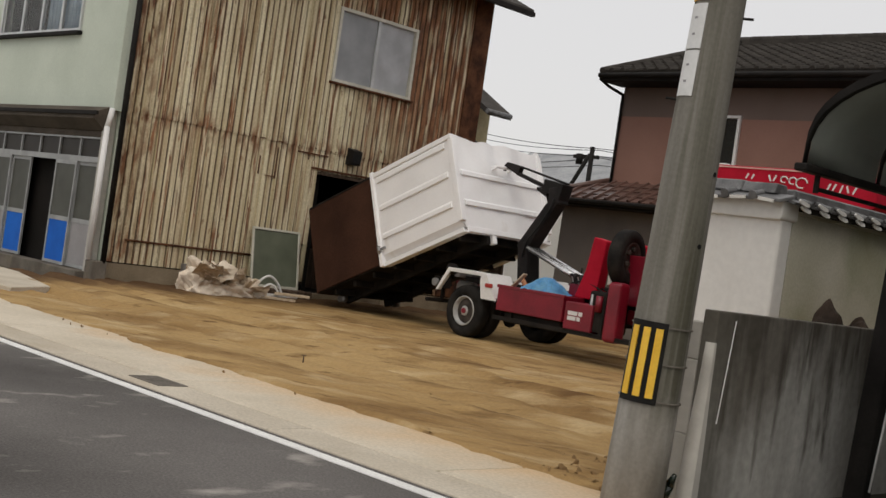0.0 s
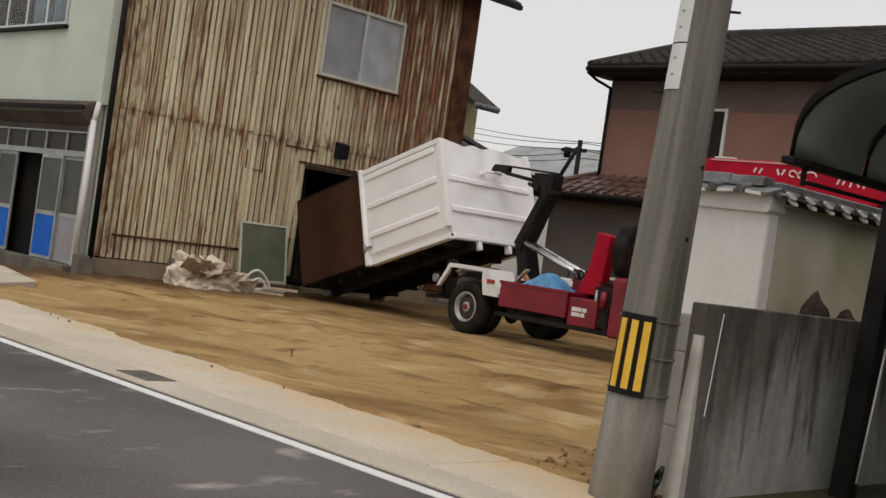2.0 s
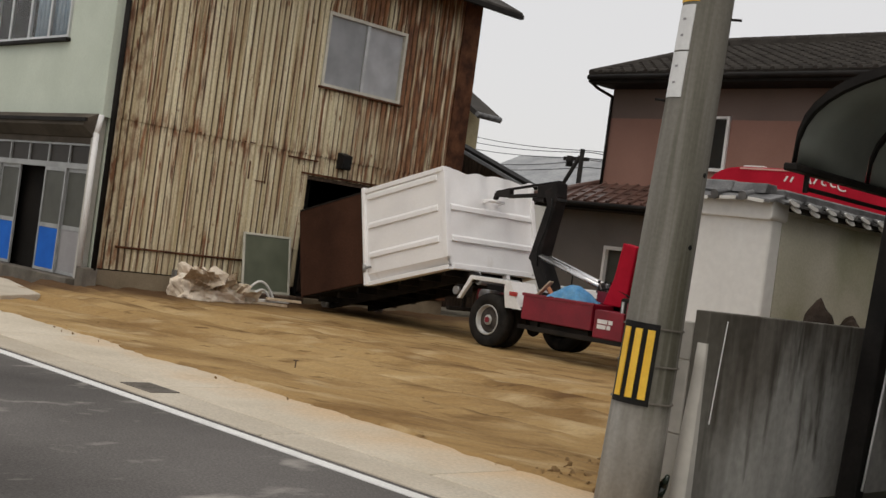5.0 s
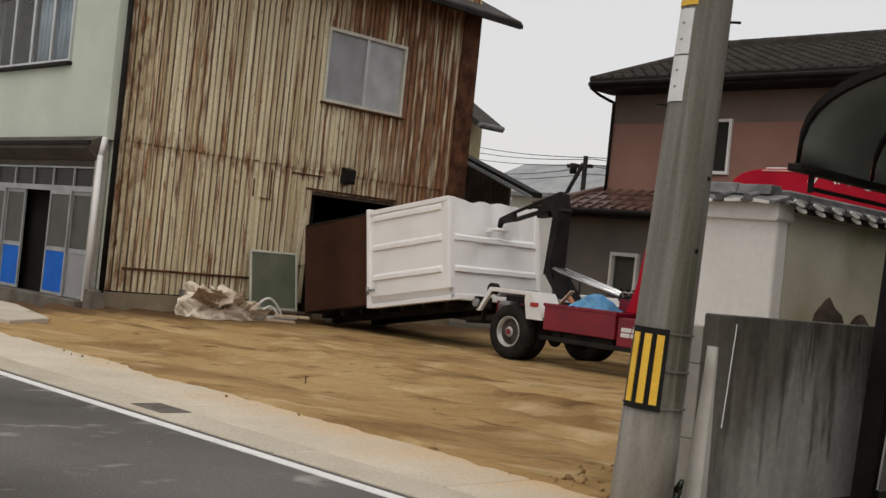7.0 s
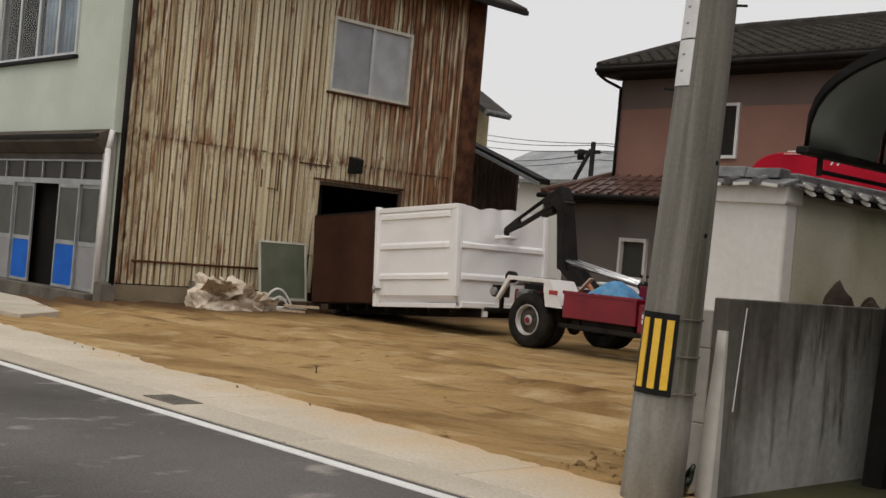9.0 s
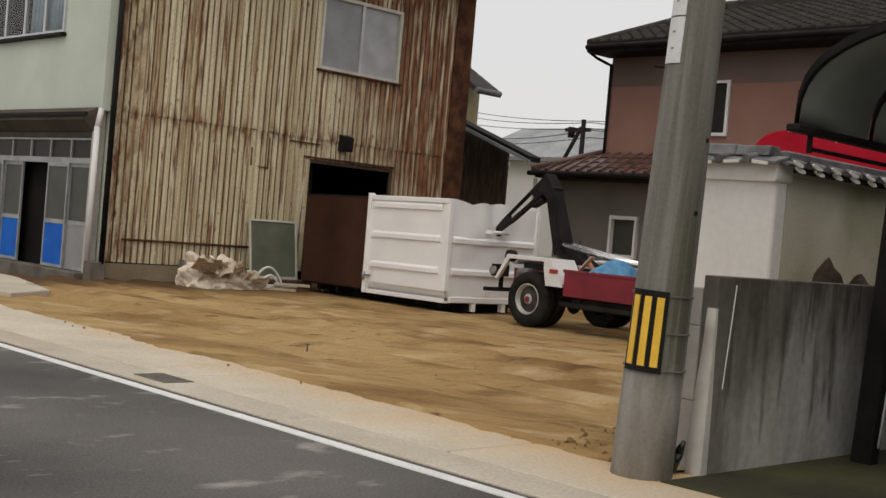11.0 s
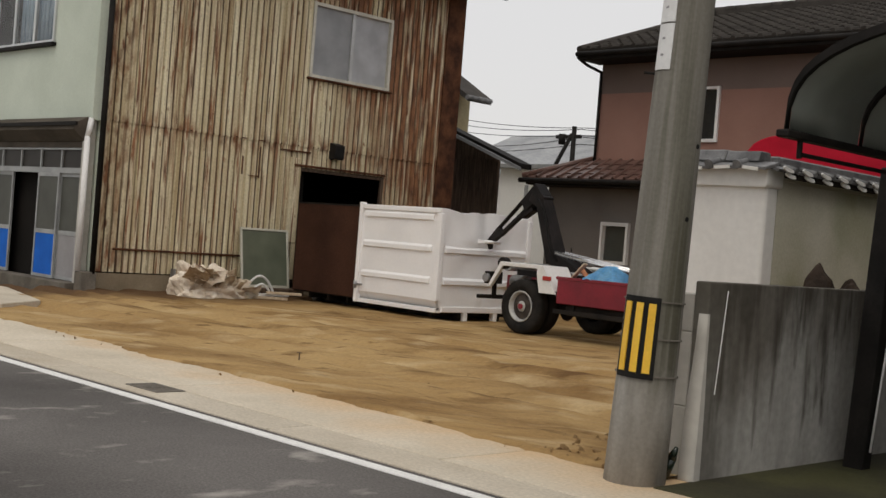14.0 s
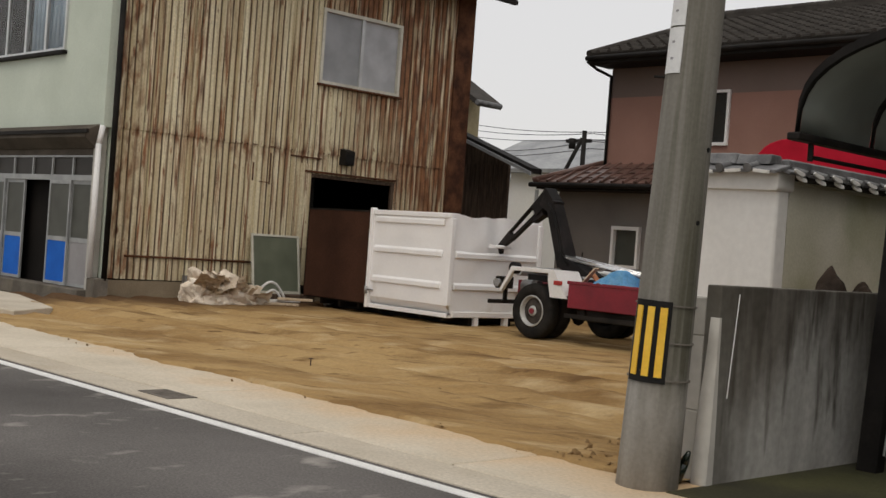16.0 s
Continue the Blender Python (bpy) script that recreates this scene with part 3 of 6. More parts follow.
def ribbed(y0, y1, z0, z1, pitch=0.12, depth=0.034, lean=0.0):
    """One ribbed steel sheet in the plane x = 0, with a thin folded edge."""
    bm = bmesh.new()
    prof = []
    k = max(1, round((y1 - y0) / pitch))
    p = (y1 - y0) / k
    for i in range(k):
        a = y0 + i * p
        g = 0.13 + 0.16 * abs(jag(a * 3.7, 11.0, 1.9))
        h = depth * (0.75 + 0.5 * abs(jag(a, 12.0, 2.3)))
        prof += [(a, 0.0), (a + g * p, 0.0), (a + (g + 0.09) * p, h), (a + 0.92 * p, h), (a + p - 0.001, 0.0)]
    cols = []
    for y, x in prof:
        cols.append([bm.verts.new((x + 0.004 * jag(y * 9 + z, 7.0), y, z + (0.006 * jag(y, 3.0, 4) if z in (z0, z1) else 0))) for z in (z0, z0 + 0.35 * (z1 - z0), z0 + 0.7 * (z1 - z0), z1)])
    for a, b in zip(cols, cols[1:]):
        for i in range(3):
            bm.faces.new((a[i], b[i], b[i + 1], a[i + 1]))
    return bm


def rusty_building():
    b = thing("corrugated_workshop", pose(RX, RY0, 0), "two-storey workshop clad in rusting cream corrugated steel", "building")
    L = RY1 - RY0
    # openings in local y, z
    win = (13.64 - RY0, 15.60 - RY0, 4.05, 5.44)
    door = (13.64 - RY0, 15.60 - RY0, 0.12, 2.38)
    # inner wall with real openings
    part("inner_wall", holed(0, L, 0.3, 6.9, [win, (door[0], door[1], 0.2, door[3])], -0.16, -0.02, True), ROOM_SHADE, b)
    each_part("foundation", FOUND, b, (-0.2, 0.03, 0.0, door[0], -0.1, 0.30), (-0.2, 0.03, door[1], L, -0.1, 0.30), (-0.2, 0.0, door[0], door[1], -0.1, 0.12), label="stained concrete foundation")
    each_part("other_wall", ROOM_SHADE, b, (-7, -0.16, L - 0.12, L, 0, 6.9), (-7, -0.16, 0, 0.12, 0, 6.9), (-7.1, -7, 0, L, 0, 6.9), (-7, -0.16, 0.12, L - 0.12, 3.1, 3.2), (-7, -0.16, 0.12, L - 0.12, -0.05, 0.1))
    # sheets: courses with lapped joints; each sheet its own piece
    courses = ((0.32, 2.80, 0.0), (2.76, 5.62, 0.012), (5.58, 6.9, 0.022))
    edges_y = sorted({0.0, win[0], win[1], L} | {round(i * 0.84, 3) for i in range(1, 10)} - {0.0})
    edges_y = [e for i, e in enumerate(edges_y) if i == 0 or e - edges_y[i - 1] > 0.2 or e in (win[0], win[1], L)]
    for z0, z1, off in courses:
        for y0, y1 in zip(edges_y, edges_y[1:]):
            spans = [(z0, z1)]
            if y0 >= win[0] - 0.01 and y1 <= win[1] + 0.01:
                if z0 < 1:
                    spans = [(door[3], z1)]
                elif z0 < 3:
                    spans = [(z0, win[2]), (win[3], z1)]
            for a, c in spans:
                if c - a > 0.05:
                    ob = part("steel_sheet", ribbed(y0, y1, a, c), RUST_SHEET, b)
                    ob.location = (off + random.uniform(0, 0.004), 0, 0)
    # seams, corner flashing, rail
    for y0 in [i * 0.42 for i in range(19)]:
        if jag(y0, 9, 2.0) > -0.25:
            bm = bmesh.new()
            turn_box(bm, pose(0.020, y0 + 0.2, 2.775 + 0.01 * jag(y0, 1), 3 * jag(y0, 4, 3), 0, 0), 0, 0.02, -0.17, 0.15, -0.010, 0.008)
            part("seam_strip", bm, RUST_IRON, b, "brown rusted lap joint")
    part("corner_flashing", boxes((-0.02, 0.05, -0.03, 0.09, 0.32, 6.9)), FLASHING, b, "pale grey corner flashing")
    part("far_corner_flashing", boxes((-0.02, 0.07, L - 0.45, L + 0.03, 0.32, 6.6)), RUST_IRON, b)
    part("wall_rail", rods(((0.05, 0.42, 0.70), (0.05, 2.9, 0.70), 0.018)), RUST_IRON, b, "thin brown rusted rail")
    part("drain_stub", rods(((0.09, 1.55, 0.02), (0.09, 1.55, 0.42), 0.045)), OLD_WALL, b)
    part("conduit", rods(((0.07, 7.42, 0.4), (0.07, 7.42, 6.5), 0.016)), WOOD_PALE, b, "thin pale conduit")
    # blotches of torn sheet by the doorway
    part("patch_panel", soften(boxes((0.035, 0.05, 3.84, 4.1, 1.0, 2.55)), 0.004, 1), RUST_SHEET, b)
    part("door_hood", boxes((0.0, 0.07, 3.95, 6.15, 2.40, 2.435)), RUST_IRON, b, "rusted lintel strip over the doorway")
    each_part("bracket_rail", RUST_IRON, b, (0.02, 0.06, 3.62, 4.30, 2.655, 2.68), (0.02, 0.05, 3.165, 3.183, 2.10, 2.66), (0.02, 0.05, 2.805, 2.823, 2.14, 2.46), (0.02, 0.05, 2.96, 3.165, 2.125, 2.14))
    # window
    w = new("window")
    w.parent = b
    y0, y1, z0, z1 = win
    part("window_frame", holed(y0, y1, z0, z1, [(y0 + 0.06, y1 - 0.06, z0 + 0.06, z1 - 0.06)], -0.08, 0.06, True), CREAM, w, "pale painted window frame")
    part("window_sill", soften(boxes((-0.02, 0.11, y0 - 0.05, y1 + 0.05, z0 - 0.04, z0)), 0.006, 1), RUST_IRON, w)
    ym = (y0 + y1) / 2
    part("mullion", boxes((-0.03, 0.045, ym - 0.035, ym + 0.035, z0 + 0.06, z1 - 0.06)), ALU, w)
    part("pane", boxes((-0.005, 0.002, y0 + 0.06, ym - 0.035, z0 + 0.06, z1 - 0.06)), GLASS_FROST, w, "plain frosted pane")
    part("pane", boxes((-0.025, -0.018, ym + 0.035, y1 - 0.06, z0 + 0.06, z1 - 0.06)), GLASS_MOTTLED, w, "clouded frosted pane")
    # doorway
    d = new("doorway")
    d.parent = b
    y0, y1, z0, z1 = door
    part("door_post", boxes((-0.16, 0.03, y0 - 0.07, y0, z0, z1)), WOOD_OLD, d)
    part("door_post", boxes((-0.16, 0.03, y1, y1 + 0.07, z0, z1)), WOOD_OLD, d)
    part("door_head", boxes((-0.16, 0.028, y0 - 0.07, y1 + 0.07, z1 - 0.06, z1 + 0.005)), WOOD_OLD, d)
    part("inner_shelf", boxes((-2.4, -2.0, y0 - 0.6, y1 + 1.2, 1.55, 1.6), (-2.4, -2.0, y0 - 0.6, y1 + 1.2, 0.1, 0.9)), WOOD_OLD, d)
    for yy in (0.75, 1.15):
        part("inner_jar", rods(((-2.2, y0 + yy, 1.6), (-2.2, y0 + yy, 1.95), 0.07)), GLASS_GREY, d)
    v = part("vent_hood", soften(prisms((((0.0, 2.60), (0.20, 2.60), (0.22, 2.86), (0.0, 2.92)), "y", 4.74, 4.97)), 0.008, 1), DARK_TRIM, b, "small dark rusted vent box")
    # black plate in place of the shaded inside of the vent
    part("vent_mouth", boxes((0.205, 0.215, 4.77, 4.94, 2.64, 2.82)), BLACK, v)
    # roof with deep eaves
    part("roof", prisms((((-0.75 - 7, 6.35), (-3.6, 8.2), (0.72, 6.28), (0.70, 6.40), (-3.6, 8.36), (-0.75 - 7, 6.47)), "y", -0.5, L + 0.55)), ROOF_GREY, b, "dark tiled roof with deep eaves")
    part("eave_soffit", prisms((((-0.02, 6.55), (0.62, 6.30), (0.62, 6.27), (-0.02, 6.52)), "y", -0.4, L + 0.5)), WOOD_OLD, b)
    part("gutter", boxes((0.70, 0.80, -0.45, L + 0.5, 6.24, 6.33)), DARK_TRIM, b)


def shop_building():
    """Mint-green shop whose front stands on the street."""
    s = thing("green_shop", pose(-17.52, 9.30, 0), "pale green two-storey shop with sliding glass doors", "shop")
    W = 7.5
    win = (-4.60, -1.45, 4.02, 5.35)
    part("upper_wall", holed(-W, 0.0, 2.72, 7.0, [win], 0.0, 0.16), MINT, s)
    each_part("side_wall", MINT, s, (-0.16, 0.0, 0.16, 0.2, 0.2, 7.0), (-W, -0.16, 0.16, 0.2, 6.8, 7.0))
    part("corner_post", soften(boxes((-0.22, -0.10, -0.03, 0.14, 0.12, 2.72)), 0.01, 1), PALE_WALL, s, "greyish white corner post")
    part("downpipe", rods(((-0.02, -0.05, 0.33), (-0.02, -0.05, 2.45), 0.046), ((-0.02, -0.05, 2.42), (-0.02, 0.0, 2.74), 0.045)), WHITE, s, "white rain pipe")
    part("upper_pipe", rods(((0.10, 0.14, 0.3), (0.10, 0.14, 7.0), 0.045)), DARK_TRIM, s, "dark rain pipe at the corner")
    part("plinth", soften(boxes((-W, -0.105, -0.20, 0.1, -0.1, 0.13)), 0.012, 1), DAMP, s, "grey concrete doorstep")
    part("corner_footing", soften(boxes((-0.1, 0.14, -0.06, 0.2, -0.1, 0.33)), 0.012, 1), DAMP, s, "dark stained corner footing")
    part("shop_floor", boxes((-W, -0.45, 0.1, 4.5, -0.05, 0.12)), ROOM_SHADE, s)
    each_part("inner_wall", ROOM_SHADE, s, (-W, -0.45, 4.5, 4.6, 0, 7), (-W - 0.1, -W, 0, 4.6, 0, 7), (-W, -0.45, 0.2, 4.5, 2.8, 2.9), (-W, -0.45, 0.2, 4.5, 6.7, 6.8), (-0.55, -0.45, 0.2, 4.5, 0, 6.7))
    part("awning", prisms((((-0.26, 2.54), (-0.25, 2.64), (-0.02, 2.76), (0.0, 2.72), (-0.02, 2.38), (-0.06, 2.38)), "x", -W, -0.08)), AWNING, s, "dull brown awning box over the shop front")
    part("awning_edge", boxes((-W, 0.02, -0.29, -0.25, 2.60, 2.66)), DARK_TRIM, s)
    part("shutter_case", soften(boxes((-W, -0.22, -0.02, 0.10, 2.26, 2.40)), 0.02, 1), AWNING, s)
    # window upstairs
    w = new("window")
    w.parent = s
    x0, x1, z0, z1 = win
    part("window_frame", holed(x0, x1, z0, z1, [(x0 + 0.05, x1 - 0.05, z0 + 0.05, z1 - 0.05)], -0.04, 0.1), ALU, w)
    part("window_sill", soften(boxes((x0 - 0.05, x1 + 0.04, -0.09, 0.02, z0 - 0.06, z0)), 0.005, 1), DARK_TRIM, w)
    n = 4
    for i in range(n):
        a, c = x0 + 0.05 + (x1 - x0 - 0.1) * i / n, x0 + 0.05 + (x1 - x0 - 0.1) * (i + 1) / n
        each_part("sash_bar", ALU, w, (a, a + 0.035, 0.0, 0.05, z0 + 0.05, z1 - 0.05), (c - 0.035, c, 0.0, 0.05, z0 + 0.05, z1 - 0.05))
        part("pane", boxes((a + 0.035, c - 0.035, 0.02, 0.026, z0 + 0.05, z1 - 0.05)), GLASS_CLEAR, w)
    bm = bmesh.new()
    for i in range(20):
        x = x1 - 0.08 - i * 0.075
        rod(bm, (x, 0.12 + 0.02 * (i % 2), z0 + 0.05), (x, 0.12 + 0.02 * (i % 2), z1), 0.045, seg=8)
    part("curtain", bm, CURTAIN, w, "pale blue-grey curtain")
    # shop front: transom lights over sliding doors
    f = new("shop_front")
    f.parent = s
    part("head_rail", boxes((-W, -0.22, -0.01, 0.09, 1.86, 1.95), (-W, -0.22, -0.01, 0.09, 2.24, 2.28)), ALU_OLD, f)
    xs = [-0.22 - 0.727 * i for i in range(11)]
    for i, (c, a) in enumerate(zip(xs, xs[1:])):
        part("transom_bar", boxes((a, a + 0.04, 0.0, 0.08, 1.95, 2.24)), ALU_OLD, f)
        part("transom_pane", boxes((a + 0.04, c, 0.03, 0.036, 1.95, 2.24)), GLASS_TRANSOM, f)
    leaves = [(-0.96, -0.22, GREY_PANEL, 0.03), (-1.68, -0.94, BLUE, -0.01), (-3.42, -2.70, BLUE, 0.03), (-4.14, -3.42, GREY_PANEL, -0.01), (-4.86, -4.14, BLUE, 0.03), (-5.58, -4.86, GREY_PANEL, -0.01)]
    for a, c, low, y in leaves:
        d = new("sliding_door")
        d.parent = s
        tagged(d, "aluminium sliding door with a %s lower panel" % ("bright blue" if low is BLUE else "grey"))
        part("door_frame", holed(a, c, 0.14, 1.86, [(a + 0.04, c - 0.04, 0.19, 0.86), (a + 0.04, c - 0.04, 0.93, 1.80)], y, y + 0.035), ALU_OLD, d)
        part("glass_pane", boxes((a + 0.04, c - 0.04, y + 0.014, y + 0.02, 0.93, 1.80)), GLASS_GREY, d)
        part("lower_panel", boxes((a + 0.04, c - 0.04, y + 0.01, y + 0.022, 0.19, 0.86)), low, d)
    part("flat_roof", boxes((-W, 0.0, -0.1, 0.2, 7.0, 7.15)), ROOF_GREY, s)
    solid("doorstep_slab", soften(prisms((((-21.5, 6.5), (-14.15, 6.5), (-14.75, 7.3), (-16.9, 7.85), (-21.5, 7.95)), "z", -0.05, 0.085)), 0.01, 1), KERBSTONE, "pale concrete slab laid in front of the shop", "slab")


def leaning_screen():
    t = thing("window_screen", pose(-17.50, 12.33, 0.16, 0, -9, 0), "cream-framed greenish glass sash leaning on the rusty wall", "window sash")
    w, h = 1.04, 1.06
    for y0, y1, z0, z1 in ((0, 0.04, 0, h), (w - 0.04, w, 0, h), (0.04, w - 0.04, 0, 0.05), (0.04, w - 0.04, h - 0.04, h)):
        part("frame_bar", soften(boxes((0, 0.035, y0, y1, z0, z1)), 0.004, 1), CREAM, t)
    part("pane", boxes((0.014, 0.02, 0.04, w - 0.04, 0.05, h - 0.04)), GLASS_GREEN, t)
    solid("support_block", soften(boxes((-17.6, -17.2, 12.35, 13.5, 0.0, 0.17)), 0.01, 1), WOOD_OLD, "dark wooden beam lying along the wall", "beam")


def crumpled(w, d, seed, rough=0.06, n=14):
    bm = bmesh.new()
    g = []
    for i in range(n + 1):
        row = []
        for j in range(n + 1):
            x, y = w * (i / n - 0.5), d * (j / n - 0.5)
            z = rough * (noise.noise(Vector((x * 3 + seed, y * 3, seed))) + 0.6 * abs(noise.noise(Vector((x * 6, y * 6 + seed, 1)))))
            e = max(abs(i / n - 0.5), abs(j / n - 0.5)) * 2
            z -= 0.035 * e ** 3
            k = 1 + 0.12 * noise.noise(Vector((i * 0.6, j * 0.6, seed)))
            row.append(bm.verts.new((x * k, y * k, z)))
        g.append(row)
    for i in range(n):
        for j in range(n):
            bm.faces.new((g[i][j], g[i + 1][j], g[i + 1][j + 1], g[i][j + 1]))
    bmesh.ops.solidify(bm, geom=bm.faces[:], thickness=0.012)
    return bm


def rubbish():
    t = thing("rubbish_heap", pose(-16.95, 11.36, 0), "heap of crumpled pale sheets and torn cardboard on the soil", "rubbish heap")
    # one big bundle of crumpled sheeting: a lumpy mass with sharp folds that sinks towards one end
    bm = bmesh.new()
    for v in bmesh.ops.create_icosphere(bm, subdivisions=5, radius=1.0)["verts"]:
        p = v.co.copy()
        fold = abs(noise.noise(p * 2.1 + Vector((3, 1, 0)))) + 0.55 * abs(noise.noise(p * 4.3 + Vector((0, 5, 2)))) + 0.25 * abs(noise.noise(p * 9.0))
        k = 0.80 + 0.52 * fold
        tall = 0.47 * (1.0 - 0.42 * p.y) * (0.75 if p.y > 0.3 else 1.0)
        v.co = Vector((p.x * 0.36 * k, p.y * 0.74 * k - 0.02, max(-0.02, p.z * tall * k)))
    part("crumpled_tarp", bm, CARDBOARD, t, "crumpled cream sheeting")
    for i in range(16):
        y = -0.56 + 1.22 * i / 15 + random.uniform(-0.06, 0.06)
        h = 0.44 * math.sqrt(max(0.03, 1 - (y / 0.80) ** 2)) * (1 - 0.5 * y)
        ob = part("crumpled_sheet", crumpled(random.uniform(0.22, 0.40), random.uniform(0.25, 0.42), 3.1 * i, 0.10, 12), CARDBOARD if i % 4 else WOOD_PALE, t)
        ob.matrix_basis = pose(random.uniform(0.08, 0.36), y, max(0.10, h * random.uniform(0.55, 0.95)), random.uniform(-35, 35), random.uniform(15, 60), random.uniform(0, 360))
    # offcuts and a pale hose beside the heap
    for i, (x, y, a, l) in enumerate(((-16.75, 12.25, 70, 0.9), (-16.85, 12.5, 95, 0.8), (-16.6, 12.6, 60, 0.6))):
        solid("timber_offcut", soften(boxes((-l / 2, l / 2, -0.05, 0.05, 0, 0.045)), 0.005, 1), WOOD_PALE if i != 1 else WHITE, "short pale timber offcut on the soil", "timber", m=pose(x, y, 0.02 + 0.045 * i, 0, 0, a), group="offcuts by the wall")
    bm = bmesh.new()
    pts = [(-16.95, 12.0 + 0.66 * i / 12, 0.06 + 0.34 * math.sin(math.pi * i / 12) ** 0.8) for i in range(13)]
    tube(bm, pts, 0.022, 8)
    pts = [(-16.85, 12.05 + 0.5 * i / 10, 0.05 + 0.22 * math.sin(math.pi * i / 10)) for i in range(11)]
    tube(bm, pts, 0.02, 8)
    solid("hose", bm, WHITE, "pale plastic hose bent in a loop", "hose")


# ---- houses behind ----
def rear_buildings():
    # pink house
    h = thing("pink_house", pose(-15.25, 19.07, 0), "two-storey house with pink render and a grey tiled roof", "house")
    W, D = 15.0, 8.0
    wx, wz = (1.95, 2.80), (3.45, 4.48)
    part("upper_wall", holed(0, W, 2.5, 4.42, [(*wx, *wz)], 0, 0.2), PINK, h, "dusty pink rendered wall")
    each_part("side_wall", PINK, h, (0, 0.2, 0.2, D, 2.5, 4.42), (0, W, D - 0.2, D, 2.5, 5.1), (W - 0.2, W, 0.2, D, 2.5, 5.1))
    # upper band of the wall, coloured darker for the shade under the eaves
    part("frieze", holed(-0.004, W, 4.42, 5.12, [(*wx, *wz)], -0.004, 0.2), EAVE_SHADE, h, "upper band of render, mauve with the eave shade in it")
    part("side_frieze", boxes((-0.004, 0.2, 0.2, D, 4.42, 5.12)), EAVE_SHADE, h)
    part("gable_wall", prisms((((0.2, 5.0), (D - 0.2, 5.0), (D / 2, 6.4)), "x", 0.02, 0.2)), EAVE_SHADE, h)
    part("lower_wall", holed(-0.95, W, 0, 2.53, [(0.56, 1.14, 1.10, 1.82)], -0.25, -0.05), GREY_WALL, h, "grey rendered lower wall")
    part("lower_side_wall", boxes((-0.95, -0.75, -0.05, D, 0, 2.48)), GREY_WALL, h)
    part("roof", prisms((((-0.62, 5.07), (D / 2, 6.57), (D + 0.6, 5.07), (D + 0.6, 5.21), (D / 2, 6.73), (-0.62, 5.21)), "x", -0.10, W + 0.6)), ROOF_GREY, h, "dark grey tiled gable roof")
    # courses of roof tile on the side towards the street
    n = 15
    slope = math.atan2(1.50, D / 2 + 0.62)
    for i in range(n):
        f = i / n
        y, z = -0.62 + f * (D / 2 + 0.62), 5.215 + f * 1.52
        bm = bmesh.new()
        k = 58
        w_ = (W + 0.72) / k
        for j in range(k):
            m = pose(-0.10 + w_ * j, y, z + 0.006 * jag(j, i * 1.7, 0.9), math.degrees(slope) - 3.0)
            prof = ((0.0, 0.0), (0.02, 0.024), (0.55 * w_, 0.018), (0.66 * w_, 0.052), (0.82 * w_, 0.064), (0.95 * w_, 0.05), (0.99 * w_, 0.0))
            lo = [bm.verts.new(m @ Vector((a, -0.02, b))) for a, b in prof]
            hi = [bm.verts.new(m @ Vector((a, 0.37, b - 0.016))) for a, b in prof]
            for a in range(len(prof) - 1):
                bm.faces.new((lo[a], lo[a + 1], hi[a + 1], hi[a])).smooth = 0 < a < 5
            bm.faces.new(lo[::-1])
        part("tile_course", bm, ROOF_GREY, h)
    part("ridge_bed", boxes((-0.10, W + 0.6, D / 2 - 0.10, D / 2 + 0.10, 6.70, 6.82)), ROOF_GREY, h)
    me = mesh_of("ridge_cap", rods(((0, 0, 0), (0.285, 0, 0.012), 0.10, 0.085), seg=10), ROOF_GREY)
    for i in range(55):
        ob = new("ridge_cap", me)
        ob.parent, ob.location = h, (-0.12 + 0.285 * i, D / 2, 6.83 + 0.008 * jag(i, 3.0, 0.7))
    part("hip_cap", rods(((-0.11, -0.64, 5.21), (-0.11, D / 2, 6.80), 0.075)), ROOF_GREY, h)
    part("barge_board", prisms((((-0.6, 5.01), (D / 2, 6.52), (D / 2, 6.70), (-0.6, 5.17)), "x", -0.14, -0.10)), DARK_TRIM, h)
    part("fascia", boxes((-0.12, W + 0.6, -0.66, -0.62, 5.01, 5.17)), DARK_TRIM, h)
    part("soffit", boxes((-0.08, W, -0.62, 0, 5.00, 5.04)), DARK_TRIM, h)
    part("gutter", rods(((-0.12, -0.70, 5.11), (W + 0.6, -0.70, 5.11), 0.05)), DARK_TRIM, h)
    part("downpipe", rods(((-0.12, -0.66, 5.05), (-0.08, -0.40, 4.94), 0.03), ((-0.08, -0.40, 4.94), (0.02, -0.06, 4.84), 0.03), ((0.02, -0.06, 4.86), (0.02, -0.06, 3.05), 0.03)), DARK_TRIM, h)
    w = new("window")
    w.parent = h
    part("window_frame", holed(wx[0], wx[1], wz[0], wz[1], [(wx[0] + 0.06, wx[1] - 0.06, wz[0] + 0.06, wz[1] - 0.05)], -0.05, 0.1), WHITE, w)
    part("pane", boxes((wx[0] + 0.06, wx[1] - 0.06, 0.02, 0.03, wz[0] + 0.06, wz[1] - 0.05)), GLASS_DARK, w)
    w = new("lower_window")
    w.parent = h
    part("window_frame", holed(0.52, 1.18, 1.05, 1.86, [(0.575, 1.125, 1.11, 1.79)], -0.34, -0.24), WHITE, w)
    part("pane", boxes((0.58, 1.17, -0.20, -0.19, 1.12, 1.82)), GLASS_GREY, w)
    part("drain_pipe", rods(((1.52, -0.3, 0), (1.52, -0.3, 2.4), 0.035), ((-0.3, -0.29, 0.9), (0.1, -0.29, 0.95), 0.012), ((-0.2, -0.29, 0.7), (-0.2, -0.29, 1.3), 0.012)), DARK_TRIM, h)
    # lower tiled roof that turns the corner
    r = new("lower_roof")
    r.parent = h
    bm = bmesh.new()
    top, low, th = 3.0, 2.56, 0.10
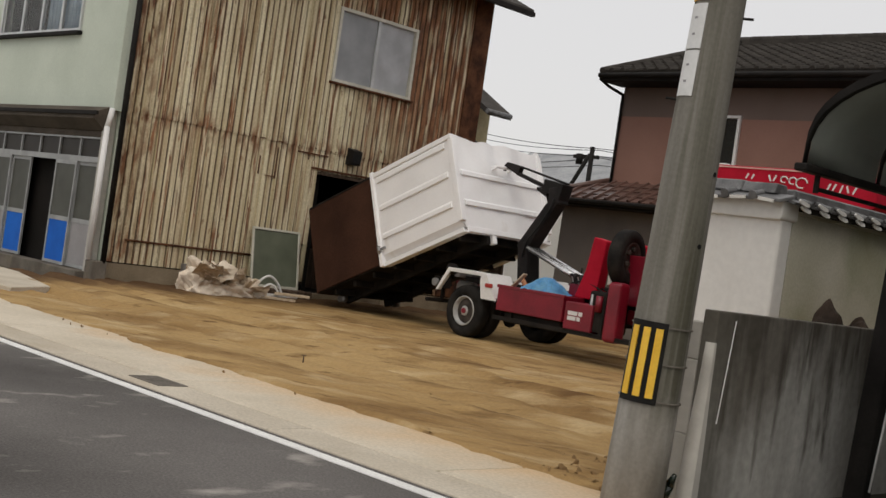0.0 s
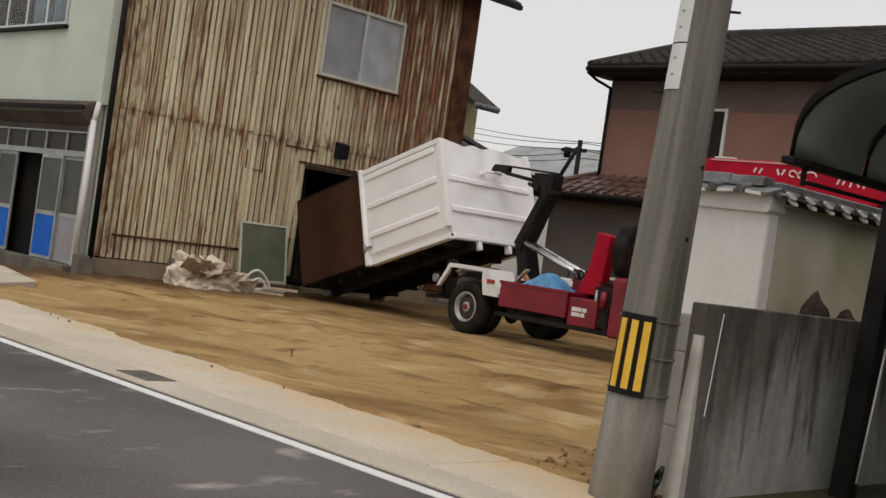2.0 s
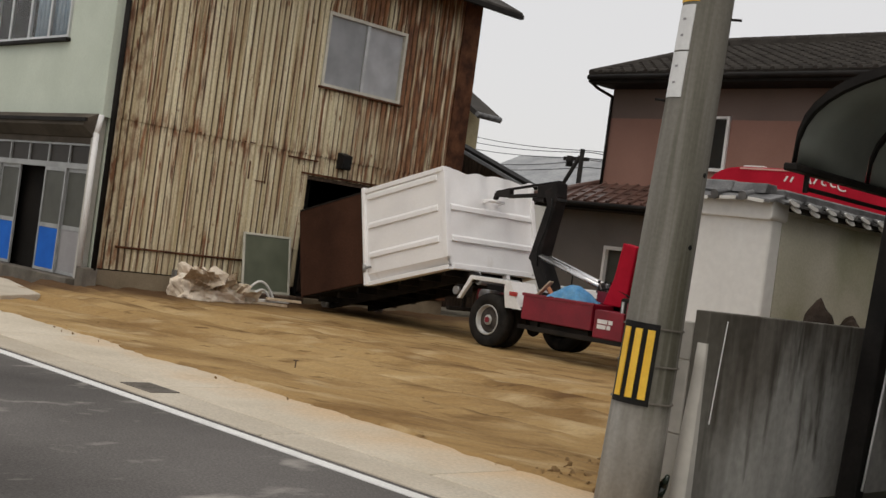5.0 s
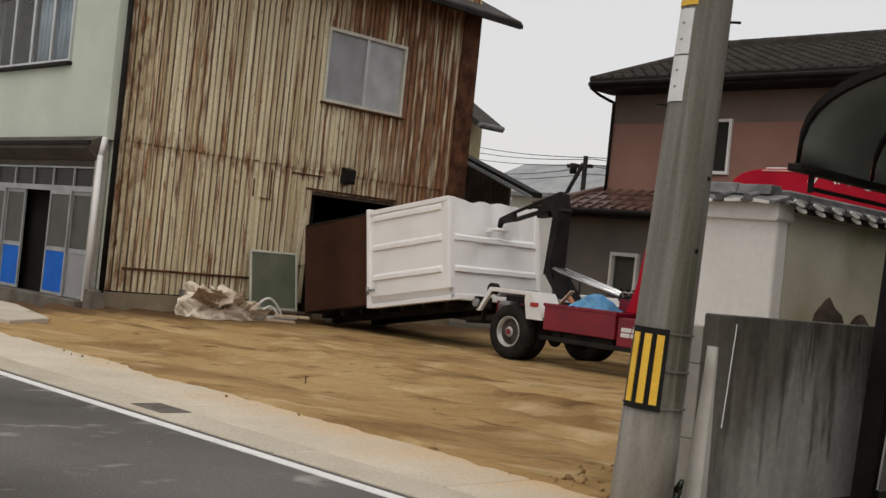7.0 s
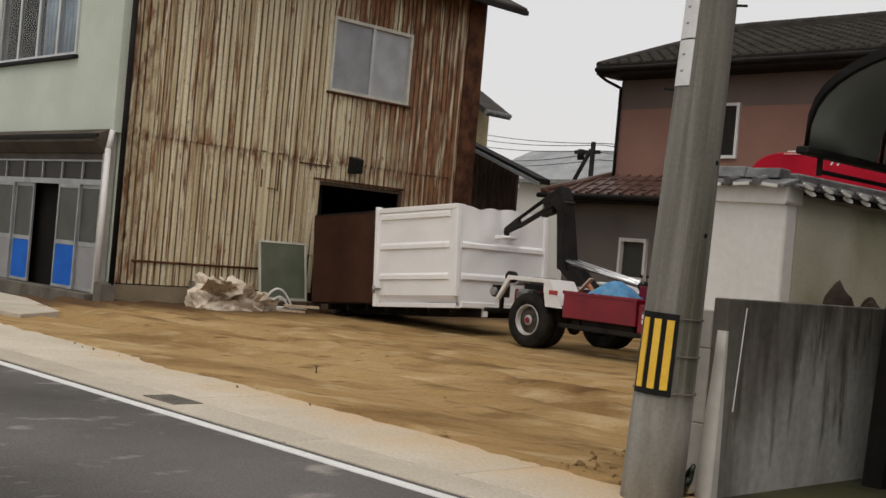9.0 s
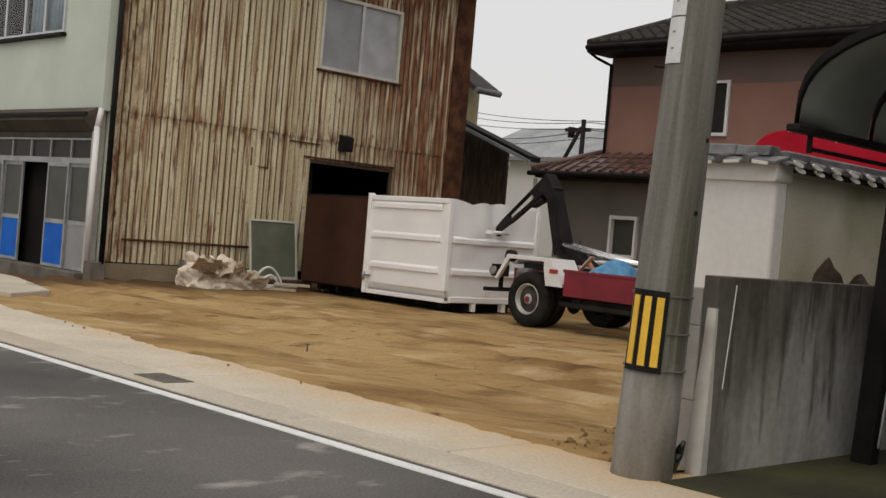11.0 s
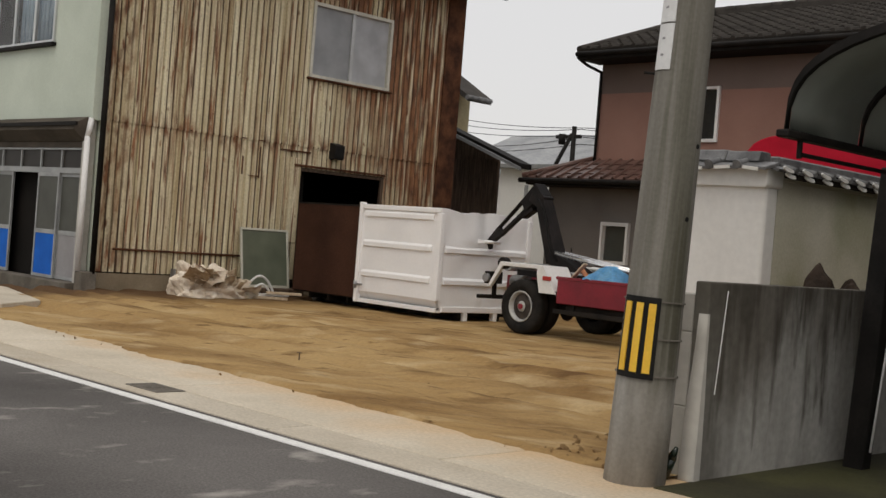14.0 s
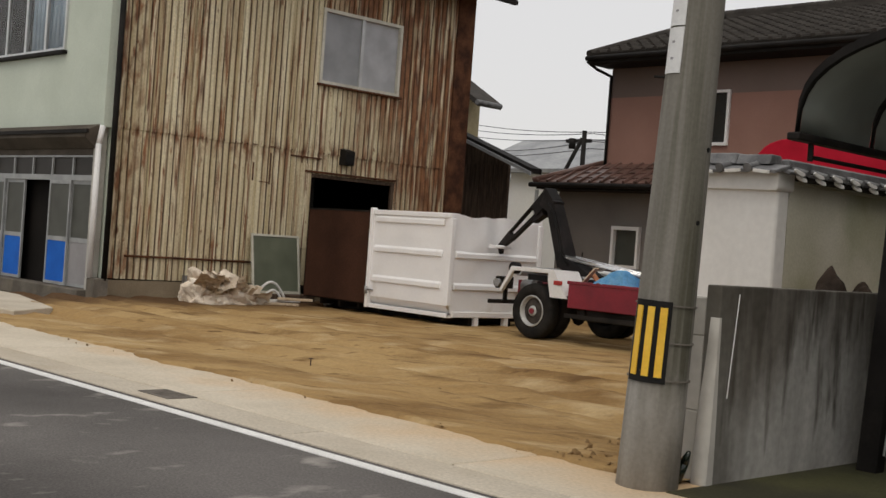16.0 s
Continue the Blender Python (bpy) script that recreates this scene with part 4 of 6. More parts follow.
    o = [(-1.08, -0.90, low), (W, -0.90, low), (W, 0.0, top), (0.0, 0.0, top), (-1.08, 5.0, low), (0, 5.0, top)]
    up = [bm.verts.new((x, y, z + th)) for x, y, z in o]
    dn = [bm.verts.new(p) for p in o]
    for f in ((0, 1, 2, 3), (0, 3, 5, 4)):
        bm.faces.new([up[i] for i in f])
        bm.faces.new([dn[i] for i in f[::-1]])
    for a, c in ((0, 1), (1, 2), (2, 3), (3, 5), (5, 4), (4, 0)):
        bm.faces.new((up[a], up[c], dn[c], dn[a]))
    part("roof_deck", bm, ROOF_RED, r)
    k = 58
    for i in range(k):
        x = -0.98 + i * 0.27
        y1 = 0.0 if x >= 0 else -0.90 + 0.90 * (x + 1.08) / 1.08
        if x > W:
            break
        z1 = low + (top - low) * (y1 + 0.90) / 0.90
        bm = rods(((x, -0.93, low + th + 0.005), (x, y1, z1 + th + 0.005), 0.035), seg=6)
        for c0 in (0.25, 0.5, 0.75):
            if y1 > -0.3:
                yy = -0.93 + 0.93 * c0
                zz = low + th + (top - low) * (yy + 0.90) / 0.90
                turn_box(bm, pose(x + 0.04, yy, zz + 0.012, math.degrees(math.atan2(top - low, 0.90)) - 5), 0.0, 0.19, -0.02, 0.22, -0.012, 0.012)
        part("tile_roll", bm, ROOF_RED, r)
    part("hip_cap", rods(((-1.11, -0.92, low + th + 0.02), (0, 0, top + th + 0.03), 0.06), seg=8), ROOF_RED, r)
    part("roof_gutter", rods(((-1.13, -0.97, low + 0.03), (W, -0.97, low + 0.03), 0.05), seg=8), DARK_TRIM, r)
    part("roof_soffit", boxes((-1.03, W, -0.88, 0.0, low - 0.05, low - 0.01)), DARK_TRIM, r)

    # wooden shed behind the workshop
    s = thing("wooden_shed", pose(-19.2, 20.6, 0), "low dark weathered wooden shed with a sloping roof", "shed")
    part("shed_wall", prisms((((-2.4, 0.0), (-0.15, 0.0), (-0.15, 3.36), (-2.4, 4.16)), "y", 0, 0.08)), WOOD_OLD, s)
    me = mesh_of("wall_board", soften(boxes((0, 0.14, -0.02, 0.0, 0.0, 3.22)), 0.004, 1), WOOD_OLD)
    for i in range(15):
        ob = new("wall_board", me)
        ob.parent, ob.location = s, (-2.38 + i * 0.148, -0.002 * (i % 3), 0.0)
    part("shed_roof", prisms((((-2.5, 4.22), (1.0, 2.98), (1.0, 3.10), (-2.5, 4.34)), "y", -0.5, -0.12)), DARK_TRIM, s)
    part("verge_board", prisms((((-2.5, 4.19), (1.04, 2.93), (1.04, 3.01), (-2.5, 4.27)), "y", -0.55, -0.5)), FAR_ROOF, s, "pale grey verge board")
    part("shed_ledge", boxes((-1.6, 0.2, -0.6, -0.05, 1.55, 1.9)), WOOD_OLD, s)
    # house end with ochre wall, farther back
    o = thing("ochre_house", pose(-23.15, 23.0, 0), "far house with an ochre wall and tiled eaves", "house")
    part("wall", prisms((((-5, 0), (-0.25, 0), (-0.25, 5.35), (-5, 7.9)), "y", 0, 0.6)), OCHRE, o)
    part("eave_roof", prisms((((-5.5, 8.5), (0.65, 4.95), (0.65, 5.10), (-5.5, 8.65)), "y", -0.4, 0.5)), ROOF_GREY, o)
    part("tile_end", rods(((0.63, -0.42, 5.05), (0.63, 0.5, 5.05), 0.07)), TILE, o)
    # pale buildings in the distance
    f = thing("white_outbuilding", pose(-25.7, 27.5, 0), "plain white-walled outbuilding far behind", "building")
    part("wall", boxes((0, 9, 0, 5, 0, 3.6)), FAR_WHITE, f)
    part("roof_edge", boxes((-0.2, 9.2, -0.3, 5.2, 3.6, 3.72)), FAR_ROOF, f)
    part("wall_pipe", boxes((1.1, 1.2, -0.06, 0.0, 0, 3.1)), FAR_ROOF, f)
    g = thing("far_hall", pose(-40, 44, 0), "far low hall with a wide grey roof", "building")
    part("wall", boxes((-4, 18, 0, 10, 0, 4.6)), FAR_WHITE, g)
    part("roof", prisms((((-0.8, 4.5), (5, 7.0), (10.8, 4.5), (10.8, 4.7), (5, 7.2), (-0.8, 4.7)), "x", -5, 19)), FAR_ROOF, g)
    # utility pole far back, with its strut, cross-arm and wires
    u = thing("far_utility_pole", pose(-25.95, 31.2, 0), "dark far utility pole with a strut and cross-arm", "utility pole")
    part("pole_shaft", rods(((0, 0, 0), (0, 0, 5.35), 0.10, 0.08)), DARK_TRIM, u)
    part("strut", rods(((-0.95, -0.3, 3.2), (-0.08, 0, 5.1), 0.07)), DARK_TRIM, u)
    part("cross_arm", boxes((-0.75, 0.3, -0.05, 0.05, 4.95, 5.07)), DARK_TRIM, u)
    part("transformer", rods(((-0.5, 0, 4.75), (-0.5, 0, 5.1), 0.12)), DARK_TRIM, u)
    for i, (z, dz, s0) in enumerate(((5.25, 1.0, 0.35), (5.05, 0.75, 0.3), (5.0, 0.2, 0.5), (4.75, -0.35, 0.25), (5.3, 1.25, 0.3))):
        bm = bmesh.new()
        a, c = Vector((-25.7, 31.2, z)), Vector((-46, 42, z + dz + 1.4))
        pts = [a.lerp(c, k / 14) - Vector((0, 0, s0 * 4 * (k / 14) * (1 - k / 14))) for k in range(15)]
        a, c = Vector((-25.6, 31.2, z)), Vector((-13, 35.5, z - 0.2 + 0.2 * i))
        more = [a.lerp(c, k / 10) - Vector((0, 0, s0 * 3 * (k / 10) * (1 - k / 10))) for k in range(11)]
        tube(bm, pts[::-1] + more, 0.013, 5)
        solid("overhead_wire", bm, DARK_TRIM, "thin dark overhead wire", "wire", group="wires at the far pole")


# ---- street side ----
def electric_pole():
    p = thing("electric_pole", Matrix.Translation((-4.085, 5.69, 0)) @ Matrix.Rotation(radians(2.0), 4, (-0.72, 0.69, 0)), "grey concrete electric pole with a yellow and black guard", "utility pole")
    bm = bmesh.new()
    lathe(bm, [(0.177 - 0.012 * z, z) for z in (-0.1, 0.5, 1, 1.5, 2, 2.5, 3, 4, 6, 9)], 32, lambda r, a, d: (r * math.cos(a), r * math.sin(a), d))
    part("shaft", bm, POLE, p)

    def rad(z):
        return 0.177 - 0.012 * z

    view = math.atan2(-5.70, 4.07)

    def wrap(z0, z1, a0, a1, out, seg=10):
        bm = bmesh.new()
        cols = []
        for i in range(seg + 1):
            a = view + radians(a0 + (a1 - a0) * i / seg)
            cols.append([bm.verts.new(((rad(z) + o) * math.cos(a), (rad(z) + o) * math.sin(a), z)) for z, o in ((z0, 0.001), (z0, out), (z1, out), (z1, 0.001))])
        for c, d in zip(cols, cols[1:]):
            for i in range(4):
                bm.faces.new((c[i], d[i], d[(i + 1) % 4], c[(i + 1) % 4])).smooth = False
        bm.faces.new(cols[0])
        bm.faces.new(cols[-1][::-1])
        return bm

    g = part("guard_sheet", wrap(0.60, 1.06, -66, 12, 0.012, 16), BLACK, p, "black guard sheet")
    for a in (-51, -26, -3):
        part("yellow_bar", wrap(0.635, 1.025, a - 6, a + 7, 0.020, 5), YELLOW, g, "yellow reflective bar")
    for z in (0.62, 0.83, 1.04):
        part("wire_band", wrap(z - 0.004, z + 0.004, 0, 359.9, 0.010, 40), STEEL_OLD, p)
    for z0, z1 in ((2.34, 2.60), (2.61, 2.87)):
        pl = part("number_plate", wrap(z0, z1, -72, -26, 0.008, 6), PLATE, p, "narrow white plate")
        for k in range(2):
            zz = z0 + (z1 - z0) * (0.30 + 0.36 * k)
            part("plate_mark", wrap(zz, zz + 0.012, -54, -46, 0.010, 3), GREY_PANEL, pl)
    part("yellow_tape", wrap(2.89, 2.95, -80, -20, 0.006, 8), YELLOW, p)
    for z, a in ((2.83, 78), (2.327, -86)):
        bm = bmesh.new()
        t = view + radians(a)
        rod(bm, (rad(z) * math.cos(t), rad(z) * math.sin(t), z), ((rad(z) + 0.06) * math.cos(t), (rad(z) + 0.06) * math.sin(t), z), 0.008, seg=6)
        part("step_bolt", bm, DARK_TRIM, p)
    # black plugs paint the shade inside two bolt holes
    for z, a in ((1.515, 50), (1.93, 62)):
        bm = bmesh.new()
        t = view + radians(a)
        rod(bm, ((rad(z) - 0.01) * math.cos(t), (rad(z) - 0.01) * math.sin(t), z), ((rad(z) + 0.004) * math.cos(t), (rad(z) + 0.004) * math.sin(t), z), 0.014, seg=8)
        part("bolt_hole", bm, BLACK, p)


def neighbour_wall():
    # low concrete wall along the driveway
    w = thing("concrete_wall", pose(-3.9, 6.025, 0), "low grey concrete wall with black weather stains", "wall")
    part("wall_panel", soften(boxes((-0.10, 0.0, 0.0, 3.4, -0.1, 1.168)), 0.01, 2), STREAKED, w)
    # cement fillet smeared round the foot of its end
    bm = bmesh.new()
    rows = []
    for k in range(9):
        z = 0.98 - 1.08 * k / 8
        f = k / 8
        o = 0.004 + 0.045 * f ** 1.6 + 0.008 * jag(z, 4.0, 6.0)
        rows.append([bm.verts.new(p) for p in ((-0.055 - 0.035 * min(1.0, 1.8 * f), -0.003 - o, z), (0.004 + 0.2 * o, -0.003 - 0.8 * o, z), (0.006, 0.012 + 0.03 * f * (1 + 0.6 * jag(z, 8.0, 5.0)), z), (-0.09, 0.03, z))])
    for a, b in zip(rows, rows[1:]):
        for i in range(4):
            bm.faces.new((a[i], b[i], b[(i + 1) % 4], a[(i + 1) % 4])).smooth = i == 0
    bm.faces.new(rows[0])
    bm.faces.new(rows[-1][::-1])
    part("cement_fillet", bm, PALE_WALL, w, "pale cement fillet at the wall's end")
    part("white_cable", rods(((0.012, 0.175, 1.12), (0.012, 0.115, 0.51), 0.004), seg=6), WHITE, w)
    s = thing("street_wall", pose(-4.004, 6.03, 0), "short pale concrete block wall by the pole", "wall")
    for i, (z0, z1) in enumerate(((-0.1, 0.424), (0.426, 0.864), (0.866, 1.09))):
        part("wall_block", soften(boxes((-0.30, 0.0, 0, 0.12, z0, z1)), 0.006, 1), PALE_WALL, s)
    # plastered wall with a tiled coping
    p = thing("plaster_wall", pose(-4.58, 7.70, 0), "white plastered garden wall with a grey tiled coping", "wall")
    part("front_face", soften(boxes((-0.92, 0.0, 0.0, 0.16, 0.2, 1.86)), 0.03, 3), PLASTER, p, "clean white plaster end")
    part("side_face", boxes((-0.16, -0.005, 0.164, 4.0, 0.2, 1.90)), PLASTER_MOSS, p, "grey-green weathered plaster")
    part("front_cap", soften(prisms((((-0.95, 1.85), (0.004, 1.84), (0.018, 1.86), (0.018, 1.985), (-0.95, 1.985)), "y", -0.04, 0.19)), 0.012, 2), PLASTER, p)
    part("side_cap", soften(boxes((-0.20, 0.0, 0.192, 4.0, 1.90, 1.955)), 0.01, 1), PLASTER_MOSS, p)
    part("footing", boxes((-0.95, 0.03, -0.03, 4.0, -0.1, 0.2)), OLD_WALL, p)
    c = new("tile_coping")
    c.parent = p
    # along the side: curved pan tiles with white mortared ends in two layers
    for i in range(14):
        y = 0.10 + i * 0.275
        # black block that stands in for the shade between two tile ends
        part("tile_hollow", boxes((0.0, 0.075, max(0.195, y - 0.10), y + 0.15, 1.93, 1.995)), UNDERSIDE, c)
        bm = bmesh.new()
        turn_box(bm, pose(-0.06, y, 2.012, 0, 16, 0), 0.0, 0.155, -0.11, 0.11, -0.010, 0.010)
        rod(bm, (-0.05, y + 0.13, 2.02), (0.10, y + 0.13, 1.985), 0.022, seg=10)
        part("coping_tile", bm, TILE, c)
        for k in range(2):
            bm = bmesh.new()
            pts = [(0.075 * math.sin(q), 0.018 * math.cos(q) - 0.004) for q in [math.pi * (0.5 + j / 6) for j in range(7)]]
            prism(bm, [(a, b) for a, b in pts] + [(-0.060, 0.010), (0.060, 0.010)], "x", 0.0, 0.012)
            ob = part("tile_face", bm, PLASTER, c, "white mortared tile end")
            ob.matrix_basis = pose(0.095 - 0.012 * k, y + 0.055 * k, 1.985 - 0.040 * k, -10, 0, 0)
    part("ridge_tile", soften(boxes((-0.17, -0.03, 0.175, 4.0, 2.02, 2.085)), 0.012, 1), TILE, c)
    # along the front: four flat pan tiles, uneven, with pale rims, and a low ridge
    for i in range(4):
        x = -0.06 - i * 0.235
        bm = bmesh.new()
        turn_box(bm, pose(x, 0.06, 2.025, 15, 4 - 3 * (i % 2), 2 * (i % 3) - 2), -0.11, 0.11, -0.19, 0.0, -0.013, 0.013)
        rod(bm, (x - 0.118, 0.05, 2.045), (x - 0.118, -0.135, 1.998), 0.026, seg=10)
        part("coping_tile", soften(bm, 0.004, 1), TILE, c)
        bm = bmesh.new()
        turn_box(bm, pose(x, -0.132, 1.972 + 0.006 * (i % 2), 6, 6 - 9 * (i % 2), 0), -0.075, 0.055, -0.008, 0.004, -0.014, 0.010)
        part("tile_rim", bm, PLASTER, c, "pale tile rim")
        part("tile_roll_end", rods(((x - 0.118, -0.134, 1.998), (x - 0.118, -0.146, 1.994), 0.034), seg=12), TILE, c)
    part("ridge_tile", soften(prisms((((-0.02, 2.03), (0.14, 2.03), (0.12, 2.115), (0.0, 2.115)), "x", -0.95, -0.36)), 0.01, 1), TILE, c)
    part("ridge_end", soften(prisms((((-0.03, 2.03), (0.16, 2.03), (0.13, 2.105), (0.0, 2.105)), "x", -0.35, -0.07)), 0.012, 2), TILE, c)
    # rocks behind the low wall
    solid("planter_soil", boxes((-4.48, -4.035, 6.36, 9.4, 0.0, 1.06)), CLOD, "dark planter soil behind the low wall", "planter soil")
    for x, y, w_, h, sd in ((-4.24, 7.88, 0.112, 0.205, 1), (-4.24, 8.37, 0.08, 0.125, 4), (-4.22, 8.8, 0.09, 0.08, 6)):
        bm = bmesh.new()
        for v in bmesh.ops.create_icosphere(bm, subdivisions=3, radius=1.0)["verts"]:
            q = v.co.copy()
            k = 1 + 0.3 * noise.noise(q * 1.4 + Vector((sd, 0, 0)))
            v.co = Vector((q.x * w_ * k, (q.y * (1.0 - 0.5 * max(0, q.z)) + 0.28 * max(0, q.z)) * w_ * k, q.z * h * k))
        solid("garden_rock", bm, ROCK, "brown pointed garden rock above the low wall", "rock", m=pose(x, y, 1.10), group="garden rocks")
    bm = rods(((0, 0, 0.0), (0.0, 0.03, 0.13), 0.03, 0.03), ((0, 0.03, 0.13), (0.0, 0.05, 0.20), 0.03, 0.012), seg=10)
    solid("bottle", bm, surface("dark green glass", (0.012, 0.02, 0.014), (0.02, 0.03, 0.02), 5, 0.2, bump=0), "small dark green bottle at the wall's foot", "bottle", m=pose(-4.03, 5.90, 0.02, 20, 25, 0))


def drive_light_block():
    """Unseen block, added to keep sky light off the walls along the drive."""
    solid("neighbour_house_wall", boxes((-1.1, 5.0, 6.4, 18.0, -0.1, 5.2)), GREY_WALL, "unseen grey block added to shade the drive side", kind="structure")


def carport():
    c = thing("carport", pose(-3.47, 5.98, 0), "carport with dark frame and curved smoked roof sheets", "carport")
    # the roof rises from the low beam in an arc and runs back along the drive
    arc = [(2.9 * (1 - math.cos(a)) * 0.55, 2.03 + 0.65 * math.sin(a) ** 0.62) for a in [math.pi / 2 * k / 14 for k in range(15)]]
    D = 5.2

    def strip(y0, y1, t0, t1):
        bm = bmesh.new()
        rows = []
        for (x, z) in arc:
            rows.append([bm.verts.new(p) for p in ((x, y0, z + t0), (x, y1, z + t0), (x, y1, z + t1), (x, y0, z + t1))])
        for a, b in zip(rows, rows[1:]):
            for i in range(4):
                bm.faces.new((a[i], a[(i + 1) % 4], b[(i + 1) % 4], b[i])).smooth = i in (0, 2)
        bm.faces.new(rows[0])
        bm.faces.new(rows[-1][::-1])
        return bm

    for k in range(6):
        y = k * D / 6
        part("roof_sheet", strip(y + 0.03, y + D / 6 - 0.03, 0.0, 0.008), SMOKED, c)
    for k in range(7):
        y = k * D / 6
        part("roof_rib", strip(y - 0.024, y + 0.024, -0.03, 0.022), DARK_TRIM, c)
    part("eave_beam", soften(boxes((-0.035, 0.045, -0.05, D, 2.0, 2.042)), 0.008, 1), DARK_TRIM, c)
    part("inner_beam", soften(boxes((1.50, 1.60, -0.05, D, 2.50, 2.66)), 0.008, 1), DARK_TRIM, c)
    part("gutter_rail", soften(boxes((-0.012, 0.010, 0.16, D, 1.912, 1.936)), 0.005, 1), DARK_TRIM, c)
    for y in (0.13, 2.6, 4.9):
        part("rail_bracket", soften(boxes((-0.014, 0.014, y + 0.02, y + 0.045, 1.90, 2.0)), 0.004, 1), DARK_TRIM, c)
    for y in (1.55, 4.85):
        post = part("post", soften(boxes((-0.07, 0.07, -0.06, 0.06, -0.1, 1.99)), 0.008, 1), DARK_TRIM, c)
        post.matrix_basis = pose(-0.22, y + 0.06, 0, -2.2, 1.8, 0)
    part("white_pole", rods(((-0.135, 1.615, 0.12), (-0.098, 1.69, 1.02), 0.008), seg=8), WHITE, c)


# ---- the hook-lift container ----
CL, CW, CZ, CT, CB = 3.67, 1.986, 0.164, 1.734, 1.736   # length, width, floor, rim, length of the brown bay
CONT_TURN = -1.5
CONT_REST = Vector((-13.23, 12.93, 0)) - CL * Vector((math.cos(radians(CONT_TURN)), math.sin(radians(CONT_TURN)), 0))


def container():
    c = thing("roll_off_container", pose(*CONT_REST, 0, 0, CONT_TURN), "white ribbed steel roll-off container with a brown rear bay", "skip container")
    t = 0.03
    # white sides: the wall turns inwards at the foot
    def side(y, s, x0, x1):
        return prisms((((y, CT - 0.02), (y, CZ + 0.15), (y + s * 0.10, CZ), (y + s * (0.10 + t), CZ), (y + s * t, CZ + 0.15), (y + s * t, CT - 0.02)), "x", x0, x1))

    part("side_panel", side(0.0, 1, CB + 0.03, CL - 0.02), CONTAINER, c)
    part("side_panel", side(CW, -1, CB + 0.03, CL - 0.02), CONTAINER, c)
    # dented front wall
    bm = bmesh.new()
    n, k = 28, 16
    for off in (0.0, -t):
        g = []
        for i in range(n + 1):
            row = []
            for j in range(k + 1):
                f, h = i / n, j / k
                y = 0.10 * max(0.0, 1 - h * k / 2) * (1 - 2 * f) + CW * f
                z = CZ + (CT - CZ) * h
                dent = 0.035 * noise.noise(Vector((y * 2.2, z * 2.2, 3))) + 0.06 * h ** 3 * noise.noise(Vector((y * 3.5, 1, 2)))
                drop = -0.055 * h ** 6 * (0.5 + noise.noise(Vector((y * 3.1, 8, 2)))) * (1 if 0.08 < f < 0.95 else 0)
                row.append(bm.verts.new((CL + off + dent * min(1, 6 * f, 6 * (1 - f)), y, z + drop)))
            g.append(row)
        for i in range(n):
            for j in range(k):
                bm.faces.new((g[i][j], g[i + 1][j], g[i + 1][j + 1], g[i][j + 1])).smooth = True
    part("front_wall", bm, CONTAINER, c, "dented white front wall")
    # ribs
    for z in (0.56, 1.05, 1.535):
        for y, s in ((0.0, -1), (CW, 1)):
            bm = prisms((((y, z), (y + s * 0.03, z + 0.005), (y + s * 0.03, z + 0.075), (y, z + 0.115)), "x", CB + 0.12, CL - 0.16))
            part("side_rib", soften(bm, 0.006, 1), CONTAINER, c)
        if z < 1.5:
            bm = prisms((((CL, z), (CL + 0.04, z + 0.005), (CL + 0.04, z + 0.075), (CL, z + 0.115)), "y", 0.10, CW - 0.08))
            part("front_rib", soften(bm, 0.006, 1), CONTAINER, c)
    for y0, y1 in ((-0.03, 0.06), (CW - 0.06, CW + 0.03)):
        part("top_rail", soften(boxes((CB + 0.03, CL + 0.01, y0, y1, CT - 0.08, CT)), 0.012, 2), CONTAINER, c)
        part("corner_post", soften(boxes((CL - 0.07, CL + 0.035, y0, y1, CZ + 0.14, CT - 0.08)), 0.015, 2), CONTAINER, c)
        part("bay_post", soften(boxes((CB - 0.02, CB + 0.05, y0 - 0.015, y1, CZ - 0.04, CT + 0.03)), 0.01, 1), CONTAINER, c, "white post beside the brown bay")
        part("bottom_rail", soften(boxes((CB + 0.05, CL, y0 + 0.035 if y0 < 0 else y0 - 0.07, y1 + 0.07 if y0 < 0 else y1 - 0.03, CZ - 0.04, CZ + 0.03)), 0.006, 1), CONTAINER, c)
    # brown bay
    for y0, y1 in ((0.0, 0.03), (CW - 0.03, CW)):
        part("bay_plate", soften(boxes((0.0, CB - 0.02, y0, y1, CZ + 0.02, CT - 0.03)), 0.006, 1), BROWN_SHEET, c, "brown rusted steel side plate")
        part("bay_edge", boxes((0.0, CB - 0.02, y0 - 0.012, y1 + 0.012, CT - 0.045, CT - 0.02)), UNDERSIDE, c)
    part("rear_gate", soften(boxes((-0.04, 0.0, 0.0, CW, CZ, CT - 0.04)), 0.01, 1), BROWN_SHEET, c, "brown rear gate")
    part("floor_plate", boxes((0.0, CL, 0.03, CW - 0.03, CZ, CZ + 0.03)), UNDERSIDE, c)
    part("hinge", rods(((CB + 0.02, -0.05, 0.35), (CB + 0.02, -0.05, 0.47), 0.03), seg=8), STEEL, c)
    part("latch", boxes((CB + 0.02, CB + 0.16, -0.055, -0.02, 0.40, 0.43)), STEEL, c)
    # underframe
    for y in (0.52, CW - 0.60):
        part("skid_rail", soften(boxes((0.1, CL - 0.03, y, y + 0.08, 0.0, CZ - 0.005)), 0.006, 1), UNDERSIDE, c)
    for i in range(7):
        x = 0.3 + i * 0.52
        part("cross_bearer", boxes((x, x + 0.06, 0.12, CW - 0.12, CZ - 0.10, CZ - 0.004)), UNDERSIDE, c)
